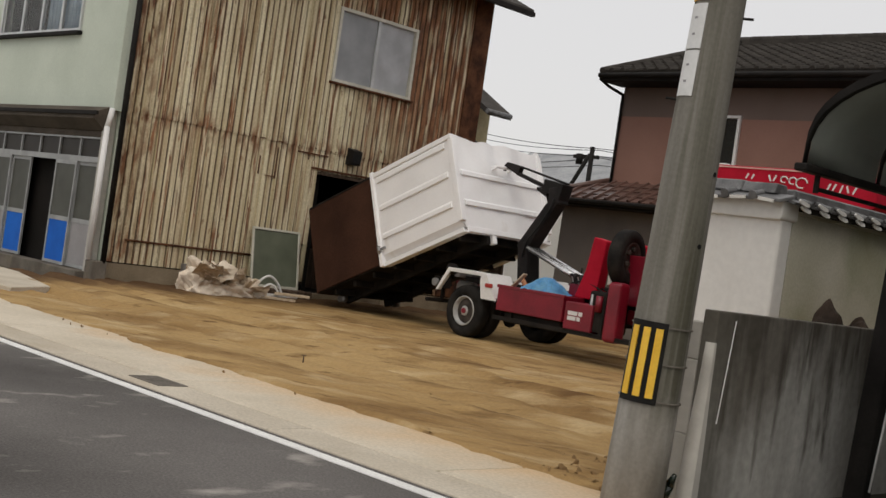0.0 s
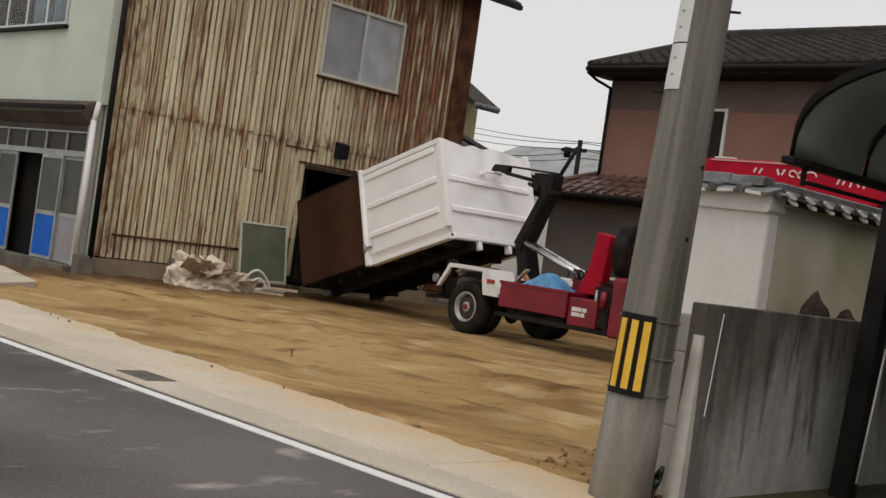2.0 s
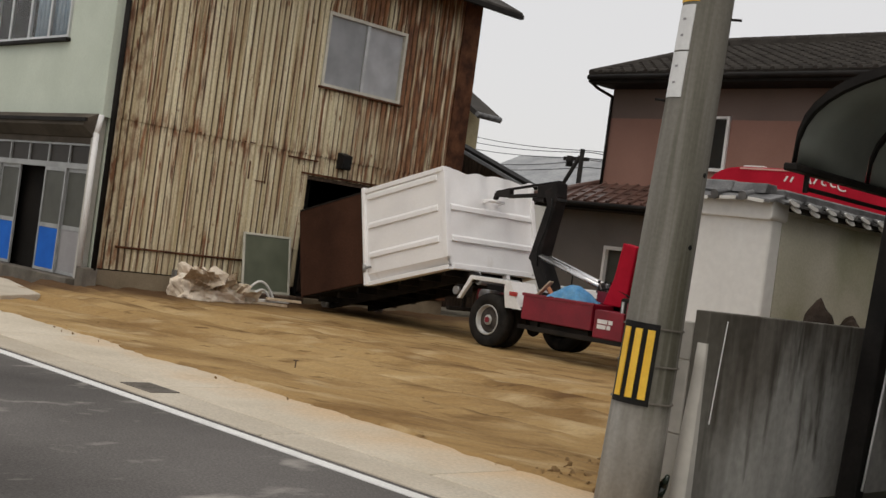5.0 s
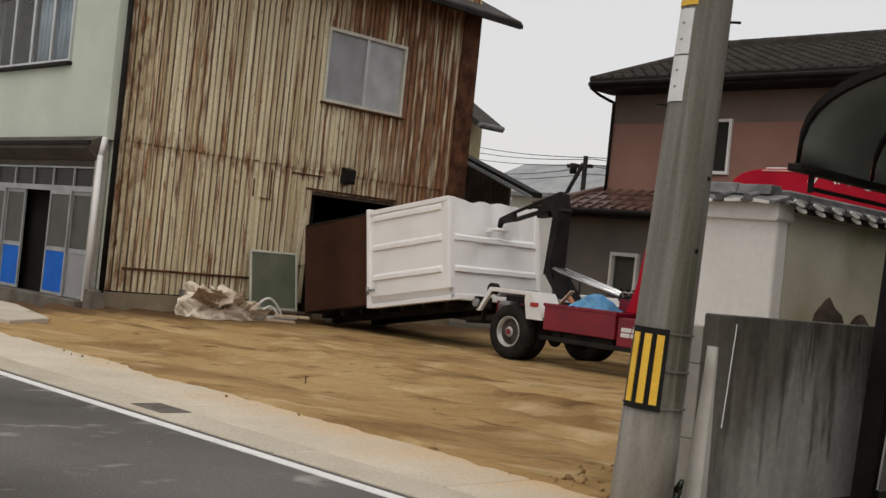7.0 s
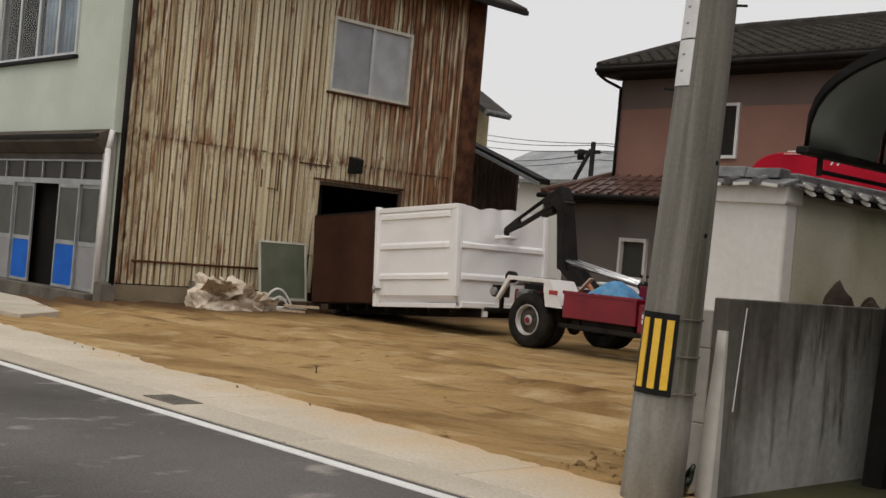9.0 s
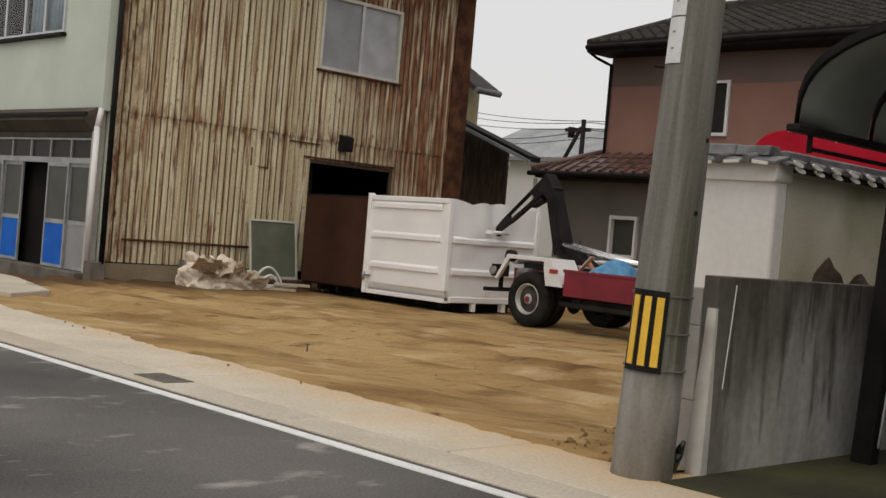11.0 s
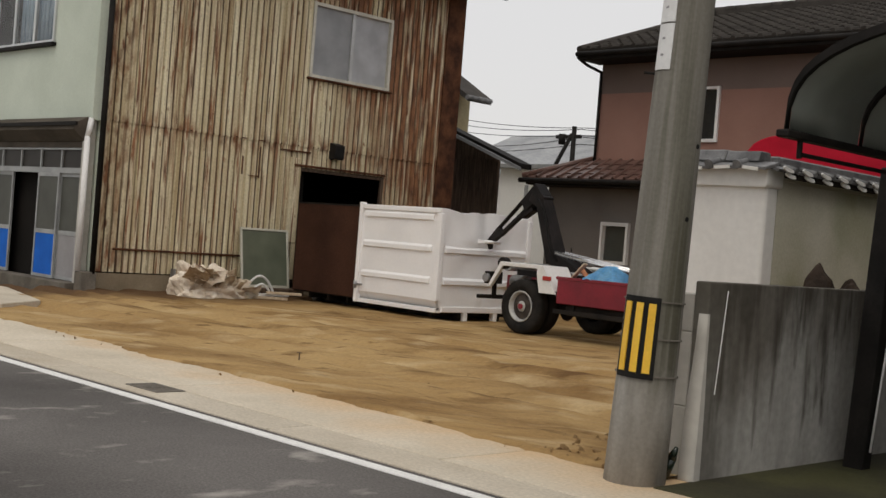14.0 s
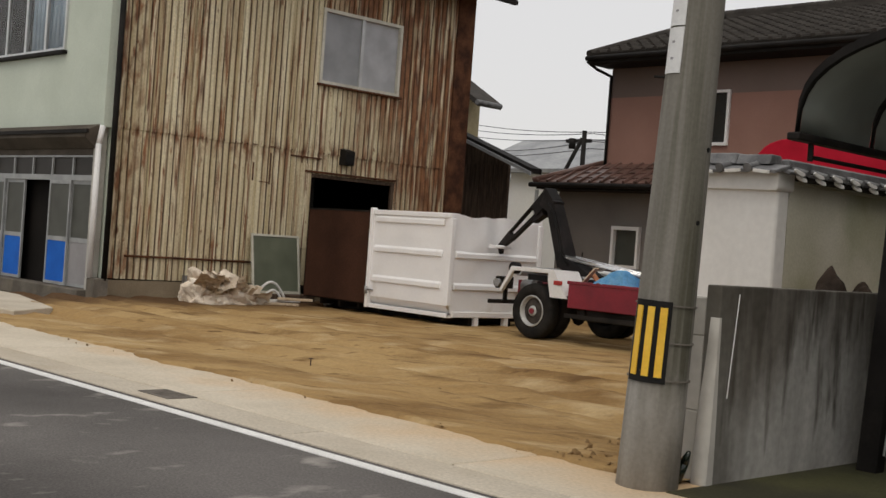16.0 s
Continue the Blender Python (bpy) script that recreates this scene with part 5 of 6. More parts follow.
    for y in (0.36, CW - 0.44):
        part("roller", rods(((0.14, y, 0.075), (0.14, y + 0.13, 0.075), 0.075), seg=16), STEEL, c)
    for y in (0.62, CW - 0.70):
        part("front_foot", soften(boxes((CL - 0.09, CL + 0.01, y, y + 0.08, 0.0, CZ + 0.02)), 0.006, 1), CONTAINER, c, "white front foot")
    part("sill_beam", soften(boxes((CL - 0.06, CL + 0.02, 0.12, CW - 0.12, CZ - 0.03, CZ + 0.06)), 0.008, 1), CONTAINER, c)
    # bar for the hook
    b = part("hook_bar", rods(((CL + 0.13, CW / 2 - 0.17, 1.27), (CL + 0.13, CW / 2 + 0.17, 1.27), 0.028)), CONTAINER, c)
    for y in (CW / 2 - 0.19, CW / 2 + 0.17):
        part("bar_lug", prisms((((CL - 0.01, 1.235), (CL + 0.15, 1.25), (CL + 0.15, 1.29), (CL - 0.01, 1.305)), "y", y, y + 0.02)), CONTAINER, b)
    return c


# ---- the truck ----
TRUCK_TURN = -1.5
PIVOT = (0.29, 0.85)
REST_HOOK = 168.0


def wheel_part(name, parent, x, y, outer, dual):
    """A road wheel about its own centre; outer is -1 or +1, the side it is seen from."""
    w = new(name)
    w.parent = parent
    R = 0.395

    def spin(r, a, d):
        return (r * math.cos(a), d * outer, r * math.sin(a))

    offs = (0.0, -0.25) if dual else (0.0,)
    for o in offs:
        bm = bmesh.new()
        lathe(bm, [(0.21, o - 0.19), (0.30, o - 0.205), (0.37, o - 0.195), (R - 0.004, o - 0.165), (R, o - 0.12), (R, o - 0.08), (R - 0.004, o - 0.035), (0.37, o - 0.005), (0.30, o + 0.004), (0.225, o - 0.012)], 40, spin, True)
        part("tyre", bm, TYRE, w)
    bm = bmesh.new()
    lathe(bm, [(0.215, -0.16), (0.228, -0.02), (0.222, 0.0), (0.205, -0.005), (0.19, -0.07), (0.15, -0.105), (0.10, -0.10), (0.08, -0.075), (0.075, -0.03), (0.05, -0.02)] if dual else [(0.215, -0.16), (0.225, 0.0), (0.20, -0.01), (0.16, 0.02), (0.10, 0.03), (0.06, 0.05)], 28, spin)
    for k in range(6):
        a = 2 * math.pi * k / 6
        rod(bm, spin(0.12, a, -0.105 if dual else 0.02), spin(0.12, a, -0.07 if dual else 0.05), 0.016, seg=6)
    part("rim", bm, RIM, w)
    if dual:
        # darker disc laid over the dish of the rim
        bm = bmesh.new()
        lathe(bm, [(0.188, -0.070), (0.148, -0.099), (0.10, -0.094), (0.082, -0.070), (0.079, -0.028)], 28, spin, True)
        part("wheel_disc", bm, RIM_DARK, w, "dark disc inside the rim")
    part("hub_cap", rods((spin(0.0, 0, -0.03), spin(0.0, 0, 0.0), 0.04)) if dual else rods((spin(0.0, 0, 0.04), spin(0.0, 0, 0.07), 0.05)), RED, w, "dark red hub cap")
    w.matrix_basis = pose(x, y, R)
    return w


def truck():
    t = thing("hook_lift_truck", pose(-11.45, 13.93, 0, 0, 0, TRUCK_TURN), "red hook-lift truck with white rear mudguards", "truck")
    for y in (-0.42, 0.34):
        part("chassis_rail", soften(boxes((-0.88, 5.7, y, y + 0.08, 0.60, 0.80)), 0.006, 1), RED, t)
        part("subframe_rail", soften(boxes((-0.70, 3.1, y + 0.01, y + 0.07, 0.80, 0.90)), 0.006, 1), ARM, t)
    for x in (-0.9, -0.3, 0.9, 1.8, 2.7):
        part("cross_member", boxes((x, x + 0.09, -0.36, 0.36, 0.64, 0.76)), UNDERSIDE, t)
    part("rear_axle", rods(((0, -0.72, 0.395), (0, 0.72, 0.395), 0.08), ((0, -0.001, 0.395), (0.02, 0.001, 0.395), 0.2)), UNDERSIDE, t)
    part("drive_shaft", rods(((0.05, 0, 0.45), (3.0, 0, 0.6), 0.045)), UNDERSIDE, t)
    for y in (-0.48, 0.44):
        part("leaf_spring", boxes((-0.6, 0.6, y - 0.03, y + 0.03, 0.48, 0.54), (-0.4, 0.4, y - 0.03, y + 0.03, 0.44, 0.48)), UNDERSIDE, t)
    wheels = [wheel_part("rear_wheel", t, 0, -1.03, -1, True), wheel_part("rear_wheel", t, 0, 1.03, 1, True), wheel_part("front_wheel", t, 4.75, -0.98, -1, False), wheel_part("front_wheel", t, 4.75, 0.98, 1, False)]
    # angular white mudguards
    for y0, y1 in ((-1.05, -0.52), (0.52, 1.05)):
        part("mudguard", soften(boxes((-0.43, 0.40, y0, y1, 0.965, 1.0)), 0.006, 1), WHITE, t, "white flat mudguard")
        part("mudguard_front", prisms((((0.36, 0.97), (0.40, 0.99), (0.62, 0.66), (0.585, 0.66)), "y", y0, y1)), WHITE, t)
        lip = y0 if y0 < 0 else y1 - 0.06
        part("mudguard_stay", soften(prisms((((-0.66, 0.64), (-0.60, 0.64), (-0.38, 0.95), (0.36, 0.95), (0.36, 1.01), (-0.43, 1.01)), "y", lip - 0.005, lip + 0.06)), 0.006, 1), WHITE, t, "white angled mudguard edge")
        part("mudguard_lip", prisms(([(0.30, 1.004), (0.40, 1.004), (0.66, 0.62), (0.36, 0.62), (0.30, 0.86)], "y", y0 - 0.004, y0 + 0.03)) if y0 < 0 else boxes((0.3, 0.6, y1 - 0.03, y1, 0.66, 0.7)), WHITE, t)
    part("side_marker", soften(boxes((0.42, 0.58, -1.068, -1.054, 0.80, 0.86)), 0.004, 1), LAMP_RED, t, "red side marker")
    # tail bar with lights
    part("tail_bar", soften(boxes((-0.98, -0.92, -0.95, 0.95, 0.43, 0.49)), 0.008, 1), UNDERSIDE, t)
    each_part("tail_bracket", UNDERSIDE, t, (-0.95, -0.91, -0.66, -0.60, 0.45, 0.78), (-0.95, -0.91, 0.60, 0.66, 0.45, 0.78))
    for y in (-0.86, 0.62):
        l = part("tail_lamp", soften(boxes((-0.93, -0.80, y, y + 0.26, 0.66, 0.84)), 0.012, 2), UNDERSIDE, t)
        part("lens", boxes((-0.938, -0.931, y + 0.02, y + 0.24, 0.69, 0.81)), LAMP_RED, l)
        part("lamp_can", rods(((-0.86, y - 0.05, 0.745), (-0.86, y + 0.01, 0.745), 0.062), seg=18), STEEL, l, "dull grey lamp back")
    part("rear_roller", rods(((-0.86, -0.45, 0.93), (-0.86, 0.45, 0.93), 0.07)), STEEL, t)
    part("end_roller", rods(((-0.42, -1.03, 0.985), (-0.42, -0.93, 0.985), 0.085), seg=20), ARM, t, "small black roller at the mudguard")
    part("air_tank", rods(((-0.55, -0.62, 0.72), (-0.25, -0.62, 0.72), 0.10)), STEEL, t)
    # red side lockers and load
    bx = part("side_locker", soften(boxes((0.66, 1.95, -1.02, -0.56, 0.50, 0.86)), 0.01, 1), RED, t, "dark red open side locker")
    part("locker_rim", soften(boxes((0.64, 1.97, -1.03, -0.99, 0.83, 0.875)), 0.006, 1), RED, bx)
    part("side_locker", soften(boxes((0.66, 1.95, 0.56, 1.02, 0.50, 0.86)), 0.01, 1), RED, t)
    part("fuel_tank", soften(boxes((0.75, 1.85, -0.92, -0.50, 0.34, 0.495)), 0.03, 2), UNDERSIDE, t)
    part("side_guard", boxes((0.6, 3.2, -1.0, -0.97, 0.36, 0.42), (0.9, 0.95, -0.97, -0.94, 0.36, 0.52), (2.6, 2.65, -0.97, -0.94, 0.36, 0.7)), UNDERSIDE, t)
    bm = bmesh.new()
    g = []
    for i in range(25):
        row = []
        for j in range(19):
            u, v = i / 12 - 1, j / 9 - 1
            z = 0.20 * (1 - abs(u) ** 2.4) * (1 - abs(v) ** 2.4) + 0.035 * noise.noise(Vector((u * 2.2, v * 2.0, 5))) + 0.02 * abs(noise.noise(Vector((u * 5, v * 4, 2))))
            row.append(bm.verts.new((0.29 * u + 0.03 * v, 0.22 * v, z)))
        g.append(row)
    for i in range(24):
        for j in range(18):
            bm.faces.new((g[i][j], g[i + 1][j], g[i + 1][j + 1], g[i][j + 1])).smooth = (i + j) % 3 > 0
    bmesh.ops.solidify(bm, geom=bm.faces[:], thickness=0.008)
    tarp = part("tarp", bm, TARP_BLUE, t, "bulging blue plastic sheet")
    tarp.matrix_basis = pose(1.42, -0.80, 0.865, 4, 3, 4)
    ob = part("board_scrap", soften(boxes((-0.20, 0.20, -0.05, 0.05, -0.01, 0.01)), 0.003, 1), WOOD_PALE, t)
    ob.matrix_basis = pose(0.86, -0.86, 0.93, 0, -48, 10)
    ob = part("board_scrap", soften(boxes((-0.16, 0.16, -0.04, 0.04, -0.01, 0.01)), 0.003, 1), surface("orange board", (0.45, 0.17, 0.08), (0.55, 0.25, 0.13), 5, 0.8), t)
    ob.matrix_basis = pose(0.95, -0.78, 0.93, 0, 30, -20)
    # red machinery behind the cab
    part("label_box", soften(boxes((1.98, 2.48, -1.0, -0.60, 0.42, 0.80)), 0.01, 1), RED, t)
    for x0, x1, z in ((2.05, 2.22, 0.62), (2.24, 2.31, 0.62), (2.05, 2.20, 0.55), (2.22, 2.28, 0.55)):
        part("white_mark", boxes((x0, x1, -1.006, -1.0, z, z + 0.055)), PLATE, t)
    part("jack_post", soften(boxes((2.70, 2.93, -1.03, -0.80, 0.34, 1.16)), 0.07, 4), RED, t, "red rounded outrigger post")
    part("front_mast", soften(prisms((((1.78, 0.86), (2.16, 0.86), (2.24, 1.70), (2.00, 1.74), (1.92, 1.25)), "y", -0.62, -0.44)), 0.012, 1), RED_BRIGHT, t, "bright red bracket")
    part("front_mast", soften(prisms((((1.78, 0.86), (2.16, 0.86), (2.24, 1.70), (2.00, 1.74), (1.92, 1.25)), "y", 0.44, 0.62)), 0.012, 1), RED_BRIGHT, t)
    part("valve_block", soften(boxes((1.6, 2.1, -0.55, -0.10, 0.86, 1.04), (1.75, 1.9, -0.4, -0.2, 1.04, 1.12)), 0.01, 1), RED, t)
    part("pump_unit", soften(boxes((2.36, 2.66, -0.96, -0.45, 0.44, 1.00)), 0.03, 2), UNDERSIDE, t, "black greasy pump unit")
    part("pump_pipe", rods(((2.42, -0.97, 0.95), (2.42, -0.97, 0.55), 0.022), seg=8), STEEL, t)
    part("filter_can", rods(((2.56, -0.98, 0.72), (2.56, -0.98, 0.94), 0.05), seg=14), RED, t)
    for k in range(3):
        part("control_lever", rods(((1.66 + 0.11 * k, -0.50, 1.0), (1.63 + 0.11 * k, -0.56, 1.16), 0.010), seg=6), STEEL, t)
        part("lever_knob", rods(((1.63 + 0.11 * k, -0.56, 1.15), (1.628 + 0.11 * k, -0.565, 1.185), 0.022), seg=10), BLACK, t)
    part("step_plate", soften(boxes((2.0, 3.1, -1.0, -0.62, 0.385, 0.41)), 0.004, 1), UNDERSIDE, t)
    for k in range(5):
        bm = bmesh.new()
        a, b = Vector((1.55, -0.5 + 0.08 * k, 1.02)), Vector((2.35, -0.60 + 0.10 * k, 0.96 + 0.03 * k))
        tube(bm, [a.lerp(b, q / 8) + Vector((0, -0.05 * math.sin(math.pi * q / 8), (0.10 - 0.035 * k) * math.sin(math.pi * q / 8))) for q in range(9)], 0.014, 6)
        part("hydraulic_hose", bm, BLACK, t)
    sp = new("spare_wheel")
    sp.parent = t
    sp.matrix_basis = pose(2.74, -0.62, 1.50, 0, 0, 101)

    def spin(r, a, d):
        return (r * math.cos(a), d, r * math.sin(a))

    bm = bmesh.new()
    lathe(bm, [(0.20, 0.19), (0.30, 0.205), (0.37, 0.195), (0.391, 0.165), (0.395, 0.1), (0.391, 0.035), (0.37, 0.005), (0.30, -0.004), (0.225, 0.012)], 36, spin, True)
    part("tyre", bm, TYRE, sp)
    bm = bmesh.new()
    lathe(bm, [(0.22, 0.16), (0.225, 0.0), (0.19, 0.03), (0.15, 0.06), (0.06, 0.06)], 24, spin)
    part("rim", bm, RIM_DARK, sp, "muddy spare rim")
    for k in range(5):
        a = 2 * math.pi * k / 5
        part("rim_lug", rods((spin(0.13, a, 0.05), spin(0.13, a, 0.0), 0.035), seg=8), RIM_DARK, sp)
    part("spare_bracket", soften(boxes((2.60, 2.95, -0.62, -0.40, 0.86, 1.55)), 0.01, 1), RED, t)
    # cab
    c = new("cab")
    c.parent = t
    tagged(c, "red truck cab with a lettered roof visor")
    y0, y1 = -1.03, 1.03
    prof = [(3.42, 0.55), (5.95, 0.55), (6.02, 1.15), (5.86, 2.05), (5.72, 2.25), (3.42, 2.25)]
    part("cab_shell", soften(prisms((prof, "y", y0, y1)), 0.06, 3), RED_BRIGHT, c)
    roof = [(3.46, 2.25), (5.98, 2.25), (6.34, 2.42), (6.30, 2.70), (6.05, 2.80), (3.96, 2.815), (3.80, 2.80), (3.68, 2.765), (3.58, 2.71), (3.50, 2.62)]
    part("cab_roof", soften(prisms((roof, "y", y0 + 0.05, y1 - 0.05)), 0.02, 2), RED_BRIGHT, c, "bright red rounded roof fairing")
    part("door_window", soften(boxes((4.55, 5.55, y0 - 0.006, y0, 1.45, 2.05)), 0.002, 1), GLASS_DARK, c)
    part("door_window", boxes((4.55, 5.55, y1, y1 + 0.006, 1.45, 2.05)), GLASS_DARK, c)
    part("windscreen", prisms((((6.015, 1.28), (6.035, 1.28), (5.895, 2.02), (5.875, 2.02)), "y", -0.92, 0.92)), GLASS_DARK, c)
    part("bumper", soften(boxes((5.88, 6.1, -1.03, 1.03, 0.35, 0.62)), 0.03, 2), WHITE, c)
    for y in (-0.9, 0.6):
        part("headlamp", soften(boxes((5.98, 6.04, y, y + 0.3, 0.72, 0.88)), 0.01, 1), GLASS_GREY, c)
    # white lettering on the roof side that cannot be read: plain slanted bars and rings of its size
    for x, z, l, lean in ((5.72, 2.615, 0.085, 25), (5.79, 2.615, 0.085, 25), (5.88, 2.60, 0.10, 18), (5.96, 2.60, 0.085, -20), (6.05, 2.59, 0.09, 25), (4.60, 2.69, 0.07, 30), (4.68, 2.685, 0.07, 30), (4.92, 2.68, 0.08, -25), (4.99, 2.68, 0.08, 28)):
        bm = bmesh.new()
        turn_box(bm, pose(x, y0 + 0.045, z, 0, lean, 0), -0.011, 0.011, -0.003, 0.003, -l / 2, l / 2)
        part("white_bar", bm, PLATE, c)
    for x, z, r in ((5.12, 2.67, 0.045), (5.24, 2.66, 0.05), (5.36, 2.64, 0.075)):
        bm = bmesh.new()
        pts = [(x + r * math.cos(a), y0 + 0.044, z + 0.8 * r * math.sin(a)) for a in [2 * math.pi * k / 16 for k in range(14)]]
        tube(bm, pts, 0.010, 6)
        part("white_ring", bm, PLATE, c)
    # pale pink strip along the top of the roof side
    part("roof_seam", soften(prisms((((3.95, 2.783), (6.05, 2.765), (6.05, 2.785), (3.95, 2.803)), "y", y0 + 0.040, y0 + 0.049)), 0.001, 1), surface("light pink strip", (0.62, 0.30, 0.28), (0.70, 0.40, 0.36), 4, 0.5), c, "pale pinkish line near the roof top")
    part("marker_lamp", soften(boxes((3.98, 4.26, y0 + 0.06, y0 + 0.16, 2.812, 2.832)), 0.006, 1), PLATE, c, "flat white roof lamp")
    # hook arm: about its pivot, drawn in the lowered pose
    arm = new("hook_arm")
    arm.parent = t
    tagged(arm, "black bent hook arm")
    a0, a1 = radians(REST_HOOK - 38.5), radians(REST_HOOK)
    E, H = Vector((1.617 * math.cos(a0), 0, 1.617 * math.sin(a0))), Vector((2.05 * math.cos(a1), 0, 2.05 * math.sin(a1)))

    def beam(p, q, w0, w1, h0, h1, bm):
        p, q = Vector(p), Vector(q)
        d = (q - p).normalized()
        up = Vector((-d.z, 0, d.x))
        vs = []
        for o, w, h in ((p, w0, h0), (q, w1, h1)):
            vs.append([bm.verts.new(o + Vector((0, sy * w / 2, 0)) + up * sz * h / 2) for sy, sz in ((-1, -1), (1, -1), (1, 1), (-1, 1))])
        for i in range(4):
            bm.faces.new((vs[0][i], vs[0][(i + 1) % 4], vs[1][(i + 1) % 4], vs[1][i]))
        bm.faces.new(vs[0][::-1])
        bm.faces.new(vs[1])

    bm = bmesh.new()
    lowE = E + Vector((0.10, 0, -0.12))
    knee = Vector((-0.60, 0, 0.27))
    beam((0, 0, 0), knee + Vector((-0.05, 0, 0.03)), 0.30, 0.28, 0.20, 0.20, bm)
    part("boom_foot", soften(bm, 0.015, 2), ARM, arm)
    bm = bmesh.new()
    beam(knee + Vector((0.03, 0, -0.07)), lowE, 0.27, 0.22, 0.21, 0.17, bm)
    part("boom", soften(bm, 0.015, 2), ARM, arm)
    d = (H - E).normalized()
    side_n = Vector((-d.z, 0, d.x))
    bm = bmesh.new()
    beam(lowE + Vector((0.06, 0, -0.06)), E + d * 0.10, 0.24, 0.24, 0.22, 0.18, bm)
    part("elbow", soften(bm, 0.02, 2), ARM, arm)
    jib = new("jib")
    jib.parent = arm
    # the jib is an open frame of two bars, then the hook
    out = side_n if side_n.z > 0 else -side_n
    for name, o0, o1, h in (("upper_bar", 0.115, 0.06, 0.03), ("lower_bar", -0.075, -0.055, 0.06)):
        bm = bmesh.new()
        beam(E + out * o0 - d * 0.05, E + d * 1.02 + out * o1, 0.10, 0.08, h, h * 0.9, bm)
        part(name, soften(bm, 0.008, 1), ARM, jib)
    bm = bmesh.new()
    beam(E - d * 0.08 - out * 0.02, E + d * 0.34 - out * 0.03, 0.24, 0.20, 0.24, 0.18, bm)
    part("jib_root", soften(bm, 0.015, 2), ARM, jib)
    bm = bmesh.new()
    beam(E + d * 0.22 - out * 0.15, E + d * 0.48 - out * 0.13, 0.16, 0.12, 0.09, 0.05, bm)
    part("knuckle", soften(bm, 0.01, 1), ARM, jib)
    bm = bmesh.new()
    beam(E + d * 0.97, H + d * 0.02, 0.10, 0.08, 0.15, 0.09, bm)
    beam(H, H + d * 0.06 - side_n * -0.10, 0.08, 0.06, 0.08, 0.05, bm)
    part("hook", soften(bm, 0.012, 2), ARM, jib)
    bm = bmesh.new()
    rod(bm, (0, -0.34, 0), (0, 0.34, 0), 0.08)
    part("pivot_pin", bm, STEEL, arm)
    bm = bmesh.new()
    pts = [(-0.42, -0.17, 0.22), (-0.60, -0.17, 0.42), (-0.68, -0.155, 0.70), (-0.80, -0.145, 0.98), (-0.92, -0.14, 1.14)]
    tube(bm, pts, 0.014, 6)
    part("arm_hose", bm, BLACK, arm)
    # lift cylinders
    cyls = []
    for y in (-0.10, 0.10):
        b = new("lift_cylinder")
        b.parent = t
        part("barrel", rods(((0.0, 0, 0), (0.70, 0, 0), 0.065), ((0.66, 0, 0), (0.74, 0, 0), 0.075)), ARM, b, "dark cylinder barrel")
        r = part("piston_rod", rods(((0, 0, 0), (1.55, 0, 0), 0.042)), CHROME, t, "bright piston rod")
        cyls.append((b, r, y))
    return t, wheels, arm, cyls


grounds()
drain_cover()
twig()
rusty_building()
shop_building()
leaning_screen()
rubbish()
rear_buildings()
electric_pole()
neighbour_wall()
carport()
drive_light_block()
SKIP = container()
TRUCK, WHEELS, ARM_OB, CYLINDERS = truck()

# seconds, slide of the container's rear end, its pitch, its rear height
SKIP_ROWS = [
    (0, 0.54, 22.6, 0.05), (0.5, 0.53, 22.3, 0.05), (1, 0.51, 21.6, 0.05), (1.5, 0.47, 20.3, 0.045), (2, 0.45, 19.4, 0.045), (2.5, 0.45, 19.0, 0.045), (3, 0.43, 18.2, 0.04), (3.5, 0.40, 17.3, 0.04),
    (4, 0.38, 16.4, 0.035), (5, 0.30, 14.2, 0.03), (6, 0.23, 12.0, 0.02), (6.5, 0.19, 10.8, 0.02), (7, 0.165, 9.5, 0.015), (7.5, 0.14, 8.3, 0.01), (8, 0.11, 7.0, 0.01), (8.5, 0.08, 6.0, 0.0), (9, 0.055, 4.7, 0.0),
    (10, 0.02, 2.3, 0.0), (11, 0.005, 0.5, 0.0), (11.5, 0.0, 0.0, 0.0), (12, 0.0, 0.0, 0.0), (16, 0.0, 0.0, 0.0),
]
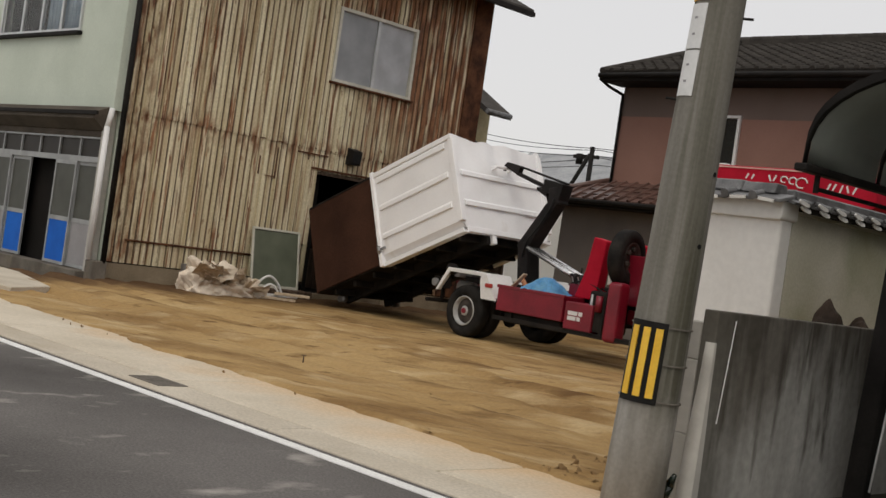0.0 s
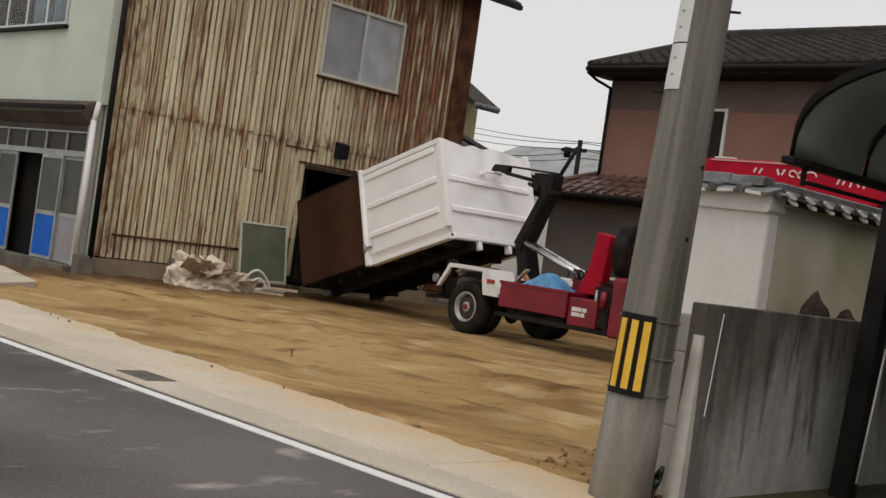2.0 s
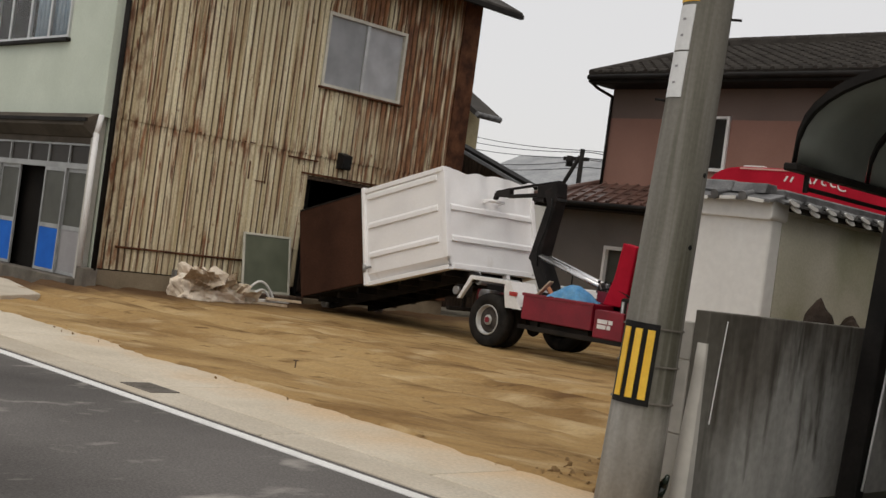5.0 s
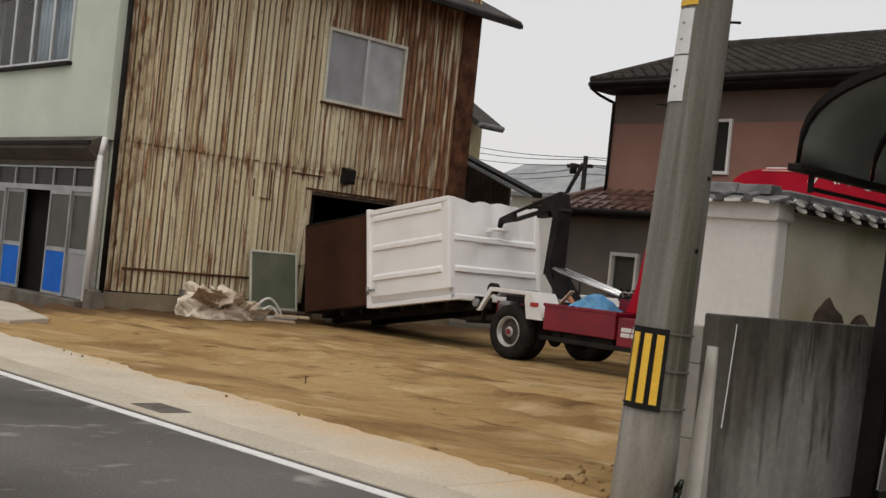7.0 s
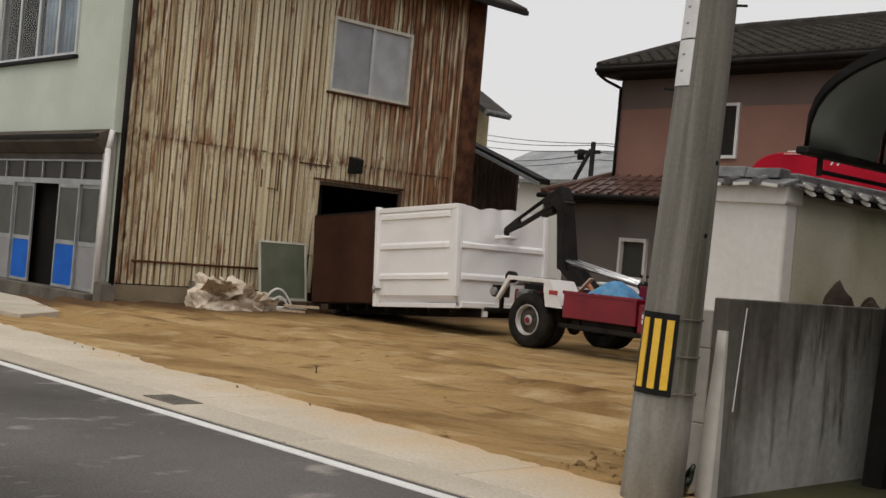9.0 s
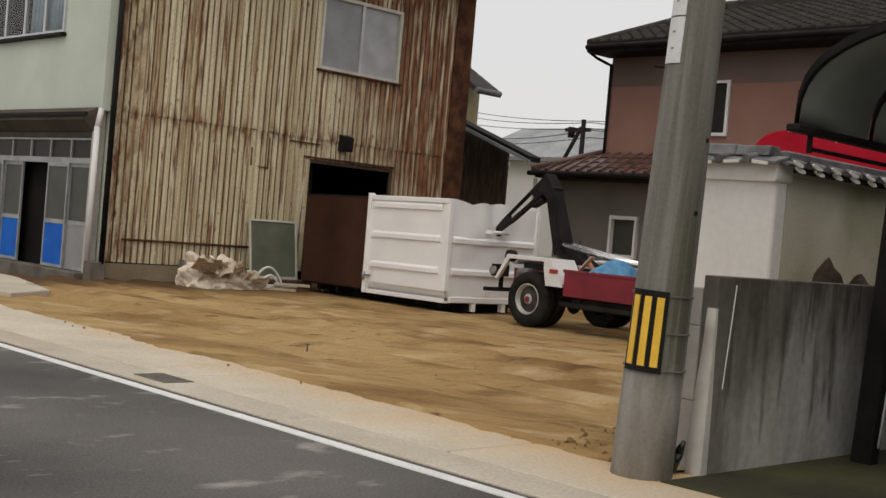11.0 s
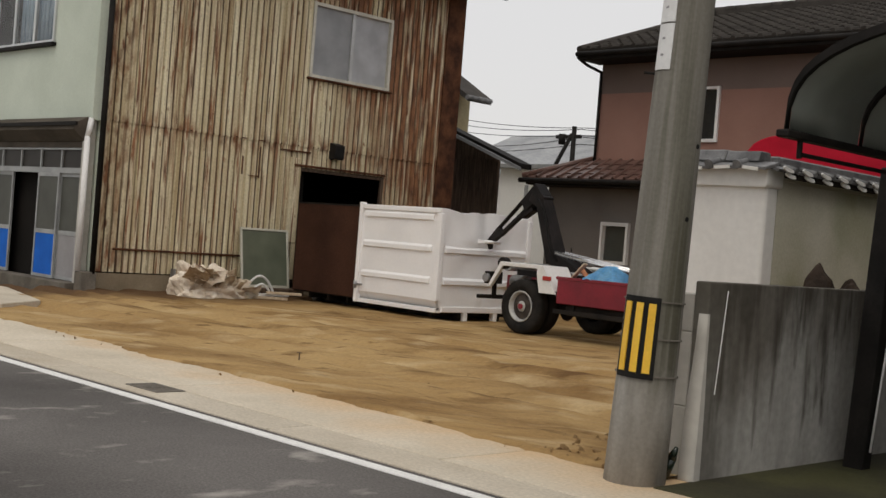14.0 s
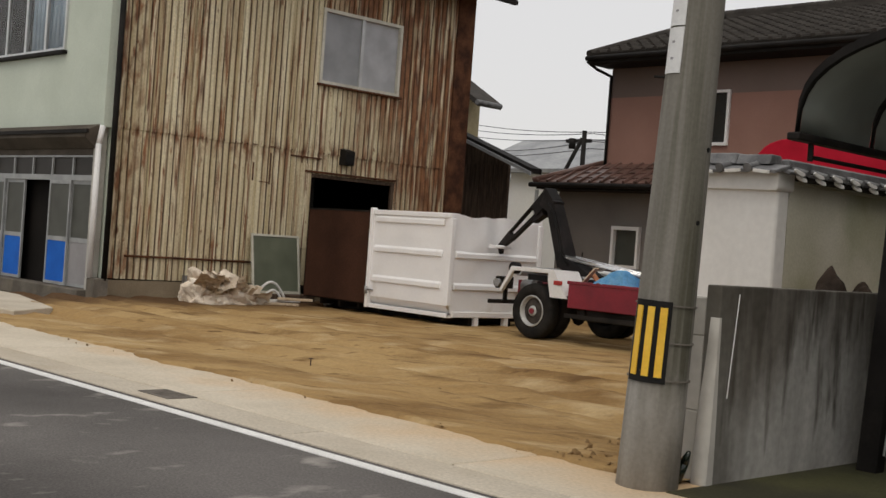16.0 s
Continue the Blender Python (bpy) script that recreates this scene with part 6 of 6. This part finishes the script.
# seconds, the rear axle's place along the lot, the direction of the hook seen from the arm's pivot
TRUCK_ROWS = [
    (0, -12.78, 113.0), (0.5, -12.74, 114.1), (1, -12.66, 116.2), (1.5, -12.55, 119.4), (2, -12.49, 121.3), (2.5, -12.45, 122.4), (3, -12.385, 124.8), (3.5, -12.32, 126.8), (4, -12.245, 129.0),
    (5, -12.10, 134.0), (6, -11.975, 139.0), (6.5, -11.91, 141.6), (7, -11.845, 144.3), (7.5, -11.795, 147.0), (8, -11.75, 149.8), (8.5, -11.71, 152.7), (9, -11.66, 155.8),
    (10, -11.56, 161.0), (11, -11.475, 165.5), (11.5, -11.45, 167.2), (12, -11.445, 168.0), (16, -11.445, 168.0),
]


def motions():
    along = Vector((math.cos(radians(CONT_TURN)), math.sin(radians(CONT_TURN)), 0))
    rows = []
    for t, s, p, z in SKIP_ROWS:
        at = CONT_REST + along * s
        rows.append((t, pose(at.x, at.y, z + 0.02, 0, -p, CONT_TURN)))
    walk(SKIP, rows)
    slope = math.tan(radians(TRUCK_TURN))
    walk(TRUCK, [(t, pose(x, 13.93 + slope * (x + 11.45), 0.02, 0, 0, TRUCK_TURN)) for t, x, _ in TRUCK_ROWS])
    for w in WHEELS:
        x, y, z = w.matrix_basis.translation
        walk(w, [(t, pose(x, y, z, 0, math.degrees((ax + 12.78) / 0.395), 0)) for t, ax, _ in TRUCK_ROWS])
    walk(ARM_OB, [(t, pose(PIVOT[0], 0, PIVOT[1], 0, -(a - REST_HOOK), 0)) for t, _, a in TRUCK_ROWS])
    foot = Vector((2.0, 0, 0.90))
    for barrel, piston, y in CYLINDERS:
        b_rows, p_rows = [], []
        for t, _, a in TRUCK_ROWS:
            g = radians(a - 19.5)
            head = Vector((PIVOT[0] + 0.63 * math.cos(g), 0, PIVOT[1] + 0.63 * math.sin(g)))
            d = head - foot
            ry = math.degrees(math.atan2(-d.z, d.x))
            b_rows.append((t, pose(foot.x, y, foot.z, 0, ry, 0)))
            q = head - d.normalized() * 1.55
            p_rows.append((t, pose(q.x, y, q.z, 0, ry, 0)))
        walk(barrel, b_rows)
        walk(piston, p_rows)


motions()
